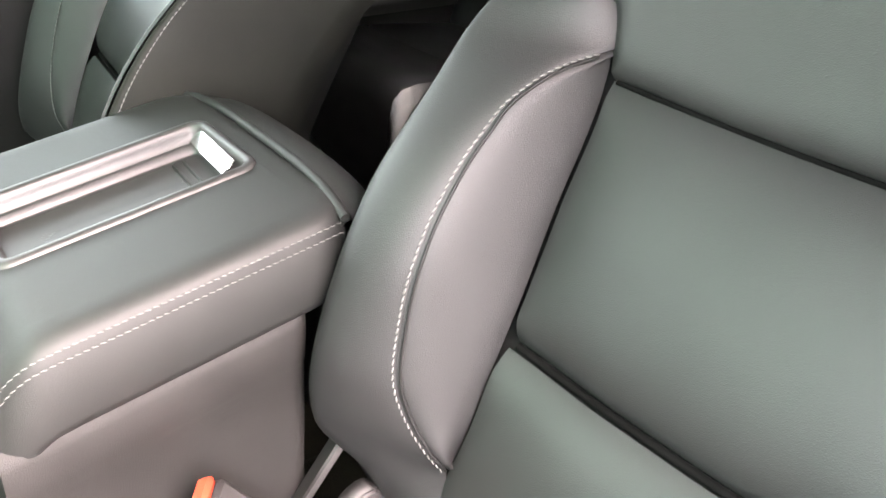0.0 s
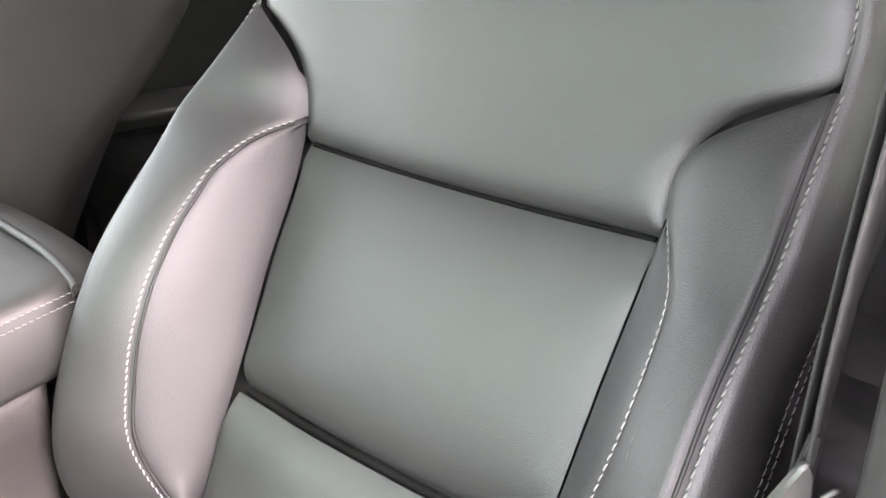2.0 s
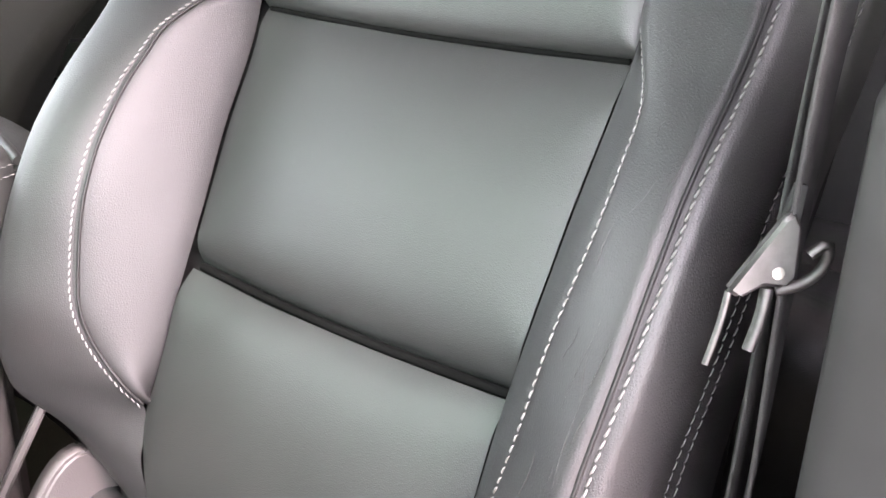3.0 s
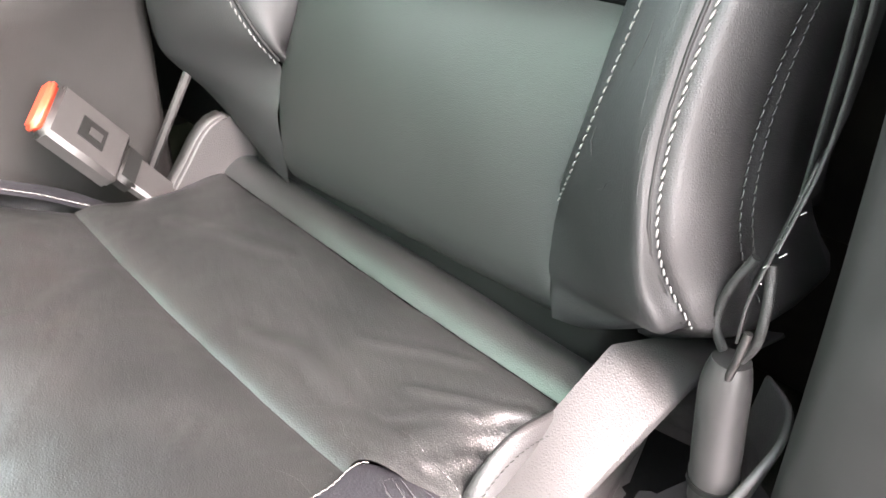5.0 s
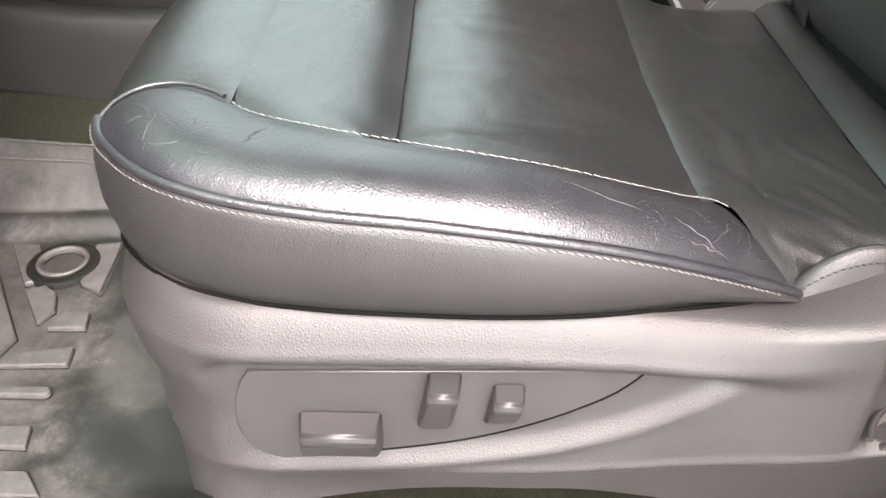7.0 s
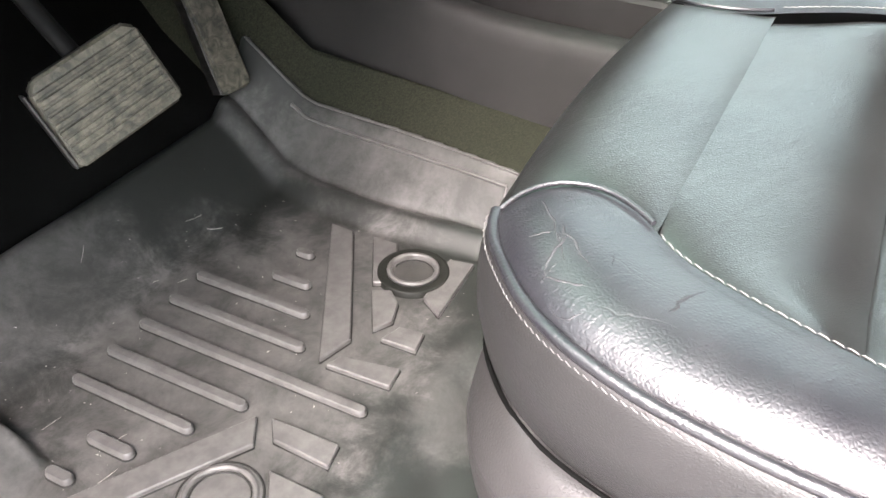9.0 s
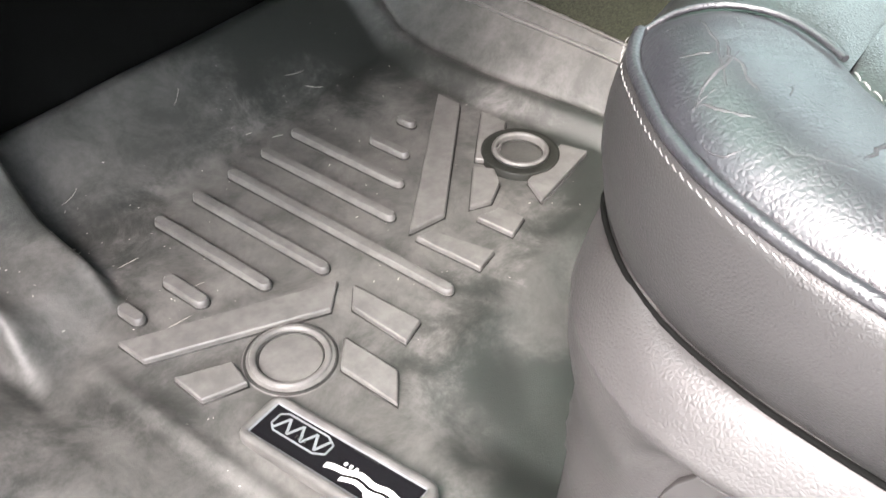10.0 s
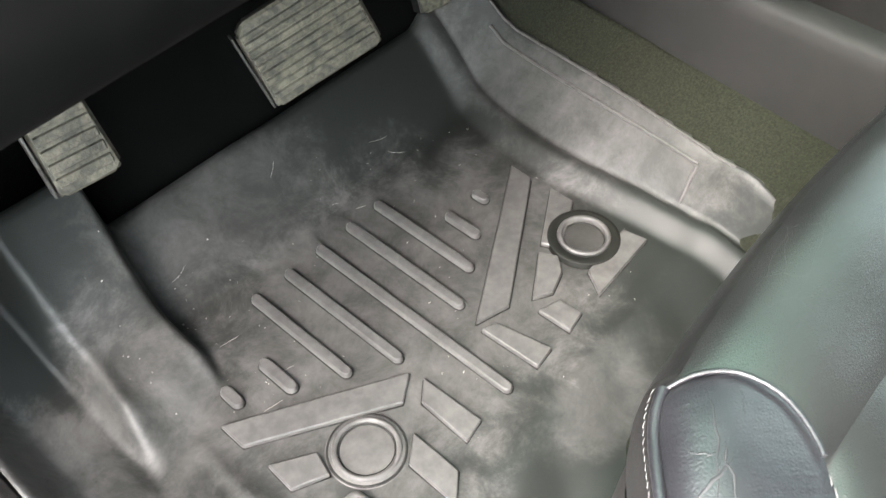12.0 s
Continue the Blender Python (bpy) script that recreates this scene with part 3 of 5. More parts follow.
def fold_lift(x, y):
    lift = 0.0
    for line, high, wide in FOLDS:
        near = 1.0
        for (ax, ay), (bx, by) in zip(line, line[1:]):
            dx, dy = bx - ax, by - ay
            f = min(max(((x - ax) * dx + (y - ay) * dy) / (dx * dx + dy * dy), 0), 1)
            near = min(near, math.hypot(x - ax - f * dx, y - ay - f * dy))
        lift += high * (math.exp(-(near / wide) ** 2) - 0.5 * math.exp(-((near - 2.2 * wide) / wide) ** 2))
    return lift


def cushion_panel(y0, y1, nu, nv, dip=(0.003, 0.003, 0.005, 0.005), reach=0.010, crown=0.004, rim=False, folds=False):
    rows = []
    for v in spread(nv):
        y = y0 + (y1 - y0) * v
        a = SEW_X(y)
        b = 2 * XC - a
        row = []
        for u in spread(nu):
            x = a + (b - a) * u
            w, h = b - a, y1 - y0
            sink = max(dip[0] * math.exp(-u * w / reach), dip[1] * math.exp(-(1 - u) * w / reach), dip[2] * math.exp(-v * h / reach), dip[3] * math.exp(-(1 - v) * h / reach))
            z = CUSH_Z(y) - sink + crown * 16 * u * (1 - u) * v * (1 - v)
            z -= 0.010 * math.sin(math.pi * u) * ease(0.30, 0.15, y) * ease(-0.25, -0.05, y)
            z += 0.0016 * noise.noise(Vector((x * 16, y * 16, 1)))
            if folds:
                z += fold_lift(x, y) + 0.0008 * noise.noise(Vector((x * 42, y * 30, 7))) + 0.0005 * noise.noise(Vector((x * 120, y * 90, 9)))
            z -= 0.028 * ease(0.180, 0.240, abs(x - XC)) * ease(-0.03, -0.07, y) * ease(-0.17, -0.10, y)
            z += 0.012 * ease(0.13, 0.21, abs(x - XC)) * ease(-0.02, 0.08, y) * ease(0.27, 0.18, y)
            yy = y + 0.010 * math.sin(math.pi * u) * ease(0.28, 0.347, y)
            row.append((x, yy, z))
        rows.append(row)
    return sheet(rows)


# creases of the bolster: (share of the length from the front corner, share of the width), then half the width in metres
CREASES = [(((0.137, 0.41), (0.147, 0.68), (0.157, 0.85), (0.177, 0.92)), 0.0012), (((0.114, 0.47), (0.147, 0.56), (0.177, 0.59), (0.214, 0.64)), 0.0010),
           (((0.124, 0.90), (0.157, 0.85), (0.184, 0.75), (0.214, 0.64)), 0.0007), (((0.137, 0.51), (0.114, 0.68), (0.100, 0.80)), 0.0007), (((0.167, 0.90), (0.191, 0.92), (0.214, 0.81)), 0.0006),
           (((0.753, 0.36), (0.789, 0.54), (0.826, 0.71), (0.866, 0.92)), 0.0010), (((0.873, 0.15), (0.849, 0.66), (0.829, 0.85)), 0.0010), (((0.906, 0.05), (0.903, 0.64), (0.893, 0.86)), 0.0009),
           (((0.789, 0.73), (0.829, 0.80), (0.880, 0.88)), 0.0009), (((0.719, 0.27), (0.753, 0.49), (0.773, 0.73)), 0.0006), (((0.890, 0.07), (0.880, 0.59), (0.866, 0.86)), 0.0007), (((0.933, 0.05), (0.893, 0.73), (0.856, 0.83)), 0.0007),
           (((0.285, 0.08), (0.278, 0.30), (0.270, 0.62)), 0.0013), (((0.05, 0.25), (0.12, 0.55), (0.20, 0.80)), 0.0008), (((0.58, 0.10), (0.68, 0.35), (0.80, 0.62)), 0.0008)]


def seat_cushion(seat, fit, worn):
    def p(name, bm, material, label="", under=seat):
        return part(name, fit(bm), material, under, label)

    p("cushion_nose", cushion_panel(0.268, 0.347, 40, 24, (0.002, 0.002, 0.0012, 0.0)), SEATED)
    p("cushion_front_insert", cushion_panel(0.165, 0.268, 36, 20, (0.008, 0.008, 0.014, 0.001), 0.016, 0.003), SEATED)
    p("cushion_middle_insert", cushion_panel(-0.03, 0.165, 110 if worn else 30, 60 if worn else 30, (0.009, 0.009, 0.008, 0.016), 0.020, 0.008, folds=worn), SEATED)
    p("cushion_rear_insert", cushion_panel(-0.172, -0.03, 110 if worn else 30, 50 if worn else 24, (0.003, 0.003, 0.007, 0.008), 0.012, 0.008, folds=worn), SEATED)
    p("cushion_rear_roll", cushion_panel(-0.268, -0.172, 30, 20, (0.003, 0.003, 0.004, 0.006), 0.006, 0.002), SEATED)
    n = 70
    for side in (0, 1):
        sew, pipe = (along(mirrored(c) if side else c, n) for c in (SEW_L, PIPE_L))
        rows = []
        for u in spread(14):
            row = []
            for i in range(n):
                a, b = sew[i], pipe[i]
                q = a + (b - a) * u
                w = np.linalg.norm(b - a)
                out = (1 if side else -1) * 0.35
                lift = 0.15 * w * math.sin(math.pi * u ** 1.5) ** 0.8 - 0.0025 * (math.exp(-u * w / 0.006) + math.exp(-(1 - u) * w / 0.006))
                crease = 0.0010 * noise.noise(Vector((q[0] * 60, q[1] * 25, 0))) + 0.0006 * noise.noise(Vector((q[0] * 90 + q[1] * 120, q[1] * 40, 5)))
                q = q + np.array((out * lift, 0, lift + crease * math.sin(math.pi * u)))
                row.append(tuple(q))
            rows.append(row)
        bolster = p("cushion_bolster", sheet(rows), WORN, "creased glossy leather bolster")
        if worn and not side:
            grid = np.array(rows)                      # across, along
            us = spread(14)

            def on_bolster(a, u):
                k = min(max(a, 0), 1) * (n - 1.001)
                i, f = int(k), k - int(k)
                line = grid[:, i] * (1 - f) + grid[:, i + 1] * f
                return Vector([np.interp(u, us, line[:, c]) for c in range(3)])
            rng = random.Random(3)
            fine = []                                  # finer wear lines at both ends
            for lo, hi, count in ((0.02, 0.22, 6), (0.45, 0.95, 14)):
                for _ in range(count):
                    a, u, d = rng.uniform(lo, hi), rng.uniform(0.1, 0.7), rng.uniform(-0.05, 0.05)
                    e = rng.uniform(0.12, 0.32)
                    fine.append((((a, u), (a + d * 0.5 + rng.uniform(-0.016, 0.016), u + e * 0.5), (a + d, min(u + e, 0.95))), rng.uniform(0.0002, 0.0004)))
            for path, width in CREASES + fine:
                pts = along([(a + rng.uniform(-0.004, 0.004), u, 0) for a, u in path], 22)
                w = rng.uniform(0, 50)                 # the veins wander a little
                line = [on_bolster(a + 0.0035 * noise.noise(Vector((i * 0.4, w, 0))), u + 0.03 * noise.noise(Vector((i * 0.4, w, 7)))) + Vector((0, 0, -width * 0.68)) for i, (a, u, _) in enumerate(pts)]
                part("crease", tube(line, width * 1.3, 6, taper=[0.15 + 0.85 * math.sin(math.pi * i / 21) * rng.uniform(0.7, 1) for i in range(22)]), CREASE, bolster, "pale worn crease")
        s = -1 if side else 1
        p("stitching", stitches([tuple(q + np.array((-0.002 * s, 0, 0.0008))) for q in sew[int(n * 0.20):int(n * 0.88)]], (-0.15, 0, 1), length=0.0057, r=0.00044, slant=0.12), THREAD)
        p("piping", tube([tuple(q + np.array((0, 0, 0.0006))) for q in sew[:int(n * 0.21)]], 0.0016, 8), WORN)
        p("piping", tube([tuple(q + np.array((-0.001 * s, 0, 0.0015))) for q in pipe], 0.0032, 8), WORN)
        below = []
        for i, q in enumerate(pipe):
            d = pipe[min(i + 1, n - 1)] - pipe[max(i - 1, 0)]
            out = np.array((-d[1], d[0], 0)) / math.hypot(d[0], d[1])
            out = -out if out[0] * (q[0] - XC) + out[1] * (q[1] - 0.1) < 0 else out
            below.append(tuple(q + out * 0.0048 + np.array((0, 0, -0.0022))))
        front = int(n * 0.45)                          # finer, sunk stitches round the front corner
        bm = stitches(below[:front], (-0.7 * s, 0.3, 0.7), pitch=0.0048, length=0.0040, r=0.00030, lift=0.0002)
        p("stitching", stitches(below[front - 1:], (-0.7 * s, 0.3, 0.7), pitch=0.0052, length=0.0047, r=0.00044, bm=bm), THREAD)
    # border: piping round the front corners, down to the plastic skirt
    loop = [tuple(q) for q in along(PIPE_L, 50)[::-1]]
    loop += [(x, 0.347 + 0.010 * math.sin(math.pi * (x + 0.188) / 0.340), 0.3925) for x in np.linspace(-0.176, 0.140, 30)]
    loop += [tuple(q) for q in along(mirrored(PIPE_L), 50)]
    rows = []
    for f, out, nose in ((0, -0.002, -0.001), (0.04, 0.003, 0.0025), (0.10, 0.0045, 0.0055), (0.2, 0.006, 0.009), (0.35, 0.0068, 0.012), (0.5, 0.007, 0.013), (0.8, 0.002, 0.009), (1.0, -0.005, 0.0), (1.2, -0.02, -0.02), (1.5, -0.03, -0.03)):
        row = []
        for i, q in enumerate(loop):
            a, b = Vector(loop[max(i - 2, 0)]), Vector(loop[min(i + 2, len(loop) - 1)])
            d = (b - a)
            nrm = Vector((-d.y, d.x, 0)).normalized()
            if nrm.x * (q[0] - XC) + nrm.y * (q[1] - 0.1) < 0:
                nrm = -nrm
            bottom = 0.318 - 0.012 * ease(0.28, 0.36, q[1]) - 0.010 * ease(0.0, -0.08, q[1])
            k = ease(-0.20, -0.17, q[0]) * ease(0.164, 0.134, q[0]) if q[1] > 0.33 else 0
            o = out + (nose - out) * k
            row.append((q[0] + nrm.x * o, q[1] + nrm.y * o, q[2] + (bottom - q[2]) * f))
        rows.append(row)
    p("cushion_border", sheet([r[:51] for r in rows]), SIDE, "grey vinyl cushion border")
    p("cushion_front_apron", sheet([r[50:80] for r in rows]), SEATED)
    p("cushion_border", sheet([r[79:] for r in rows]), SIDE, "grey vinyl cushion border")
    # dark strip put in as shade where the border meets the skirt
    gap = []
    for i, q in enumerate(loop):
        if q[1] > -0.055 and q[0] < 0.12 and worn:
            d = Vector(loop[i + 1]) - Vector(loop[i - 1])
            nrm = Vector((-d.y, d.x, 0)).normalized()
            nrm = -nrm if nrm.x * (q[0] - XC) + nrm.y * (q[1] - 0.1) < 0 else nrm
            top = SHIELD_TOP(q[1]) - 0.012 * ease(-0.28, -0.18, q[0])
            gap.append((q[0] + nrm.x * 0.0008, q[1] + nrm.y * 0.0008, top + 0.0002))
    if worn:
        p("shadow_gap", tube(gap, 0.0014, 6), SHADE, "dark strip put in as gap shade")
    # inner body that carries the cushion
    rows = []
    for z, k in ((0.17, 0.9), (0.25, 0.95), (0.30, 0.96), (0.335, 0.8)):
        rows.append([(XC + (q[0] - XC) * k, 0.06 + (q[1] - 0.06) * k, min(z, q[2] - 0.05)) for q in loop] + [(XC + 0.2 * k, -0.28, min(z, 0.23)), (XC - 0.2 * k, -0.28, min(z, 0.23))])
    bm = sheet(rows, True)
    for row in (rows[0], rows[-1]):
        bm.faces.new([bm.verts.new(q) for q in row])
    p("seat_frame", bm, DARK, "dark seat frame under the cushion")


ROLL = hermite([(0.0, -0.007), (0.004, -0.002), (0.012, 0.0040), (0.022, 0.0090), (0.0275, 0.0114), (0.030, 0.0110), (0.038, 0.0060), (0.046, 0.0005), (0.055, 0.0)])
SHIELD_HEM = hermite([(-0.34, 0.25), (-0.25, 0.24), (-0.178, 0.227), (-0.148, 0.219), (-0.12, 0.213), (-0.08, 0.204), (0.0, 0.195), (0.08, 0.188), (0.2, 0.186), (0.3, 0.186)])
SHIELD_LIP = hermite([(-0.14, 0.330), (-0.09, 0.300), (-0.05, 0.268), (0.0, 0.236), (0.06, 0.212), (0.12, 0.200), (0.2, 0.190), (0.28, 0.185)])


def seat_skirt(seat, fit):
    """The grained plastic skirt with the switch panel, beside and before the cushion."""
    plan = [(-0.288, y) for y in np.linspace(-0.34, 0.24, 130)] + [tuple(q) for q in along([(-0.288, 0.246), (-0.283, 0.275), (-0.266, 0.303), (-0.238, 0.325), (-0.19, 0.342), (-0.10, 0.352), (XC, 0.354), (0.07, 0.352), (0.15, 0.343), (0.20, 0.326), (0.232, 0.30)], 44)]
    nz = 66
    rows = []
    for j in range(nz + 1):
        v = j / nz
        row = []
        for i, (x, y) in enumerate(plan):
            xa, ya = plan[max(i - 1, 0)]
            xb, yb = plan[min(i + 1, len(plan) - 1)]
            nrm = Vector((-(yb - ya), xb - xa)).normalized()
            top = SHIELD_TOP(y) if x < -0.28 else 0.324 - 0.012 * ease(-0.28, -0.18, x)
            base = 0.165 - 0.03 * ease(0.1, 0.3, y) - 0.035 * ease(0.06, -0.10, y) - 0.06 * ease(-0.28, -0.2, x)
            z = top + (base - top) * v
            rolled = ease(-0.13, -0.02, y)                            # rolled upper edge, plain on the horn
            h = ROLL(top - z) * rolled + (1 - rolled) * (0.008 * ease(-0.02, -0.12, y) - 0.010 * (1 - ease(0, 0.008, top - z)) ** 2)
            if top - z > 0.030:
                h += (0.0105 - ROLL(top - z)) * rolled * ease(0.258, 0.276, y) * ease(0.10, 0.04, top - z)
            if y > -0.16:
                inside = ease(-0.002, 0.014, z - SHIELD_LIP(y)) * ease(0.032, 0.044, top - z) * ease(0.272, 0.262, y)
                h += 0.0016 * math.exp(-((z - SHIELD_LIP(y) + 0.001) / 0.004) ** 2) * ease(-0.06, 0.03, y) * ease(0.032, 0.050, top - z) - 0.0065 * inside
            if y < -0.12:                                             # pocket round the belt anchor
                deep = 0.020 + 0.29 * max(-0.13 - y, 0)
                floor_z = 0.226 + 0.11 * max(-0.13 - y, 0)
                h -= deep * ease(-0.126, -0.134, y) * ease(floor_z - 0.004, floor_z, z) * ease(-0.002, -0.010, z - top)
            h -= 0.012 * ease(0.2, 0.15, z) * (1 if x < -0.28 else 0.3) * ease(0.06, 0.20, y)
            h -= (0.30 * max(SHIELD_HEM(y) - z, 0) - 0.0015 * math.exp(-((z - SHIELD_HEM(y) - 0.003) / 0.003) ** 2)) * ease(0.20, 0.06, y)   # turned under at the hem
            row.append((x + nrm.x * h, y + nrm.y * h, z))
        rows.append(row)
    top_in = []
    for i, (x, y) in enumerate(plan):
        horn = ease(-0.03, -0.10, y)
        top_in.append((x + 0.030 + 0.015 * horn, y - (0.03 if y > 0.3 else 0), (rows[0][i][2] - 0.004) * (1 - horn) + horn * (0.306 + 0.48 * min(max(-0.081 - y, 0), 0.123) - 0.4 * max(-0.204 - y, 0))))
    skirt = part("side_skirt", fit(sheet([top_in] + rows)), PLASTIC, seat, "grained grey plastic side skirt")
    # switch panel let into the skirt
    edge = [tuple(q) for q in along([(0.252, 0.272), (0.258, 0.262), (0.251, 0.200), (0.240, 0.195), (0.18, 0.203), (0.105, 0.219), (0.05, 0.243), (0.022, 0.262), (0.009, 0.277)], 30)]
    panel = part("switch_panel", fit(prism(edge[::-1], "x", -0.2835, -0.276, 0.0008, 1)), SMOOTH, skirt, "smooth grey switch panel")
    gap = [(-0.2832, y, z) for y, z in edge[13:]]
    part("panel_gap", fit(tube(gap, 0.0009, 6)), SHADE, skirt)
    for y0, y1, slant, side in ((0.172, 0.222, 0.0, ((0.0, 0.239), (0.019, 0.2365), (0.0215, 0.234), (0.0205, 0.228), (0.016, 0.214), (0.0, 0.206))),
                                (0.125, 0.145, 0.16, ((0.0, 0.274), (0.018, 0.271), (0.0205, 0.268), (0.019, 0.262), (0.010, 0.234), (0.0, 0.228))),
                                (0.085, 0.104, 0.16, ((0.0, 0.265), (0.015, 0.262), (0.0175, 0.259), (0.0165, 0.254), (0.009, 0.239), (0.0, 0.230)))):
        bm = prism([(-0.283 - o, z) for o, z in side], "y", y0, y1, 0.0014, 2)
        mid = (side[0][1] + side[-1][1]) / 2
        for v in bm.verts:
            v.co.y += (mid - v.co.z) * slant
            v.co.y += (v.co.y - (y0 + y1) / 2) * 0.10 * (0.5 - (-0.283 - v.co.x) / 0.02)
        part("seat_switch", fit(bm), SWITCH, skirt, "grey plastic seat adjuster switch")
    # floor of the pocket with a torn slot for the belt
    plate = [(-0.280, -0.139), (-0.268, -0.151), (-0.259, -0.166), (-0.247, -0.197), (-0.236, -0.228), (-0.220, -0.285), (-0.300, -0.296), (-0.330, -0.280), (-0.330, -0.225), (-0.312, -0.187), (-0.2945, -0.152), (-0.286, -0.138)]
    bm = prism(plate, "z", -0.006, 0.0)
    def on_floor(bm):
        for v in bm.verts:
            v.co.z += 0.2315 + 0.13 * max(-0.165 - v.co.y, 0) - 0.006 * ease(-0.165, -0.140, v.co.y)
        return bm
    part("pocket_floor", fit(on_floor(bm)), PLASTIC, skirt, "thin grey plastic flap with a torn slot")
    # near-black plate for the slot; the shade inside is put in colour
    slot = [(-0.2680, -0.1655), (-0.2700, -0.1710), (-0.2600, -0.2180), (-0.2545, -0.2200), (-0.2560, -0.2260), (-0.236, -0.275), (-0.292, -0.284), (-0.277, -0.240), (-0.2745, -0.2320), (-0.2700, -0.2310), (-0.2645, -0.2260), (-0.2738, -0.1740), (-0.2868, -0.1660), (-0.2862, -0.1635), (-0.2738, -0.1690)]
    part("pocket_slot", fit(on_floor(prism(slot, "z", 0.0004, 0.0012))), SHADE, skirt)
    lip = along([(-0.2935, -0.1333, 0.231), (-0.2813, -0.1398, 0.2325), (-0.2683, -0.1517, 0.2335), (-0.2593, -0.1664, 0.2355), (-0.2528, -0.1822, 0.2375), (-0.2467, -0.1971, 0.240), (-0.236, -0.226, 0.2445), (-0.222, -0.276, 0.252)], 26)
    part("pocket_rim", fit(tube([tuple(q) for q in lip], 0.0024, 8)), PLASTIC, skirt)
    rim = along([(-0.289, -0.128, 0.213), (-0.296, -0.1457, 0.2269), (-0.308, -0.1665, 0.250), (-0.325, -0.182, 0.279), (-0.339, -0.2007, 0.306), (-0.344, -0.218, 0.324), (-0.345, -0.240, 0.336), (-0.336, -0.262, 0.341), (-0.312, -0.280, 0.340)], 30)
    rows = []
    for dz, dx in ((-0.09, 0.03), (-0.05, 0.010), (-0.012, 0.001), (-0.002, -0.001), (0.0, 0.001), (0.0, 0.0035), (-0.003, 0.005), (-0.05, 0.012)):
        rows.append([(q[0] + dx, q[1], q[2] + dz * (0.25 + 0.75 * ease(-0.14, -0.20, q[1]))) for q in rim])
    part("pocket_wall", fit(sheet(rows)), PLASTIC, skirt, "grey plastic pocket wall round the belt anchor")


def driver_seat():
    seat = thing("driver_seat", "black leather power seat with light stitching, creased bolster", "car seat", (XC, 0.05, 0.1))
    keep = lambda bm: bm
    seat_back(seat, keep, True)
    seat_cushion(seat, keep, True)
    seat_skirt(seat, keep)
    # skirt end beside the backrest, and inner hinge cover next to the buckle
    part("hinge_cover", prism([tuple(q) for q in along([(-0.10, 0.30), (-0.135, 0.345), (-0.170, 0.381), (-0.182, 0.384), (-0.198, 0.365), (-0.215, 0.33), (-0.22, 0.30)], 20)], "x", 0.186, 0.208, 0.003), PLASTIC, seat, "grey plastic hinge cover")
    # flap of leather between bolster, cushion and skirt
    top = along([(-0.079, 0.310), (-0.088, 0.323), (-0.100, 0.334), (-0.112, 0.341), (-0.126, 0.344), (-0.140, 0.343), (-0.156, 0.341), (-0.175, 0.339)], 24)
    rows = []
    for f, x in ((-0.1, -0.2575), (0.35, -0.2535), (0.7, -0.2500), (0.93, -0.2465), (1.0, -0.2435), (0.97, -0.2405), (0.5, -0.2360)):
        rows.append([(x, y, 0.300 + (z - 0.300) * f) for y, z in top])
    tab = part("leather_flap", sheet(rows), SIDE, seat, "stitched grey vinyl flap")
    part("stitching", stitches([(-0.2502, y, 0.300 + (z - 0.300) * 0.80) for y, z in top[2:20]], (-0.9, 0, 0.4), pitch=0.004, length=0.0028, r=0.0004), DARK, tab)
    return seat


def passenger_seat():
    seat = thing("passenger_seat", "black leather front passenger seat beside the console", "car seat", (0.82, 0.05, 0.1))

    def fit(bm):
        turned(bm, Matrix.Translation((0.835 + XC, 0.055, 0)) @ Matrix.Diagonal((-1, 1, 1, 1)))
        bmesh.ops.reverse_faces(bm, faces=bm.faces)
        return bm
    seat_back(seat, fit, False)
    seat_cushion(seat, fit, False)
    return seat


driver_seat()
passenger_seat()


# ---- centre console ----
def lid_z(y):
    return 0.628 - 0.172 * (y + 0.19)


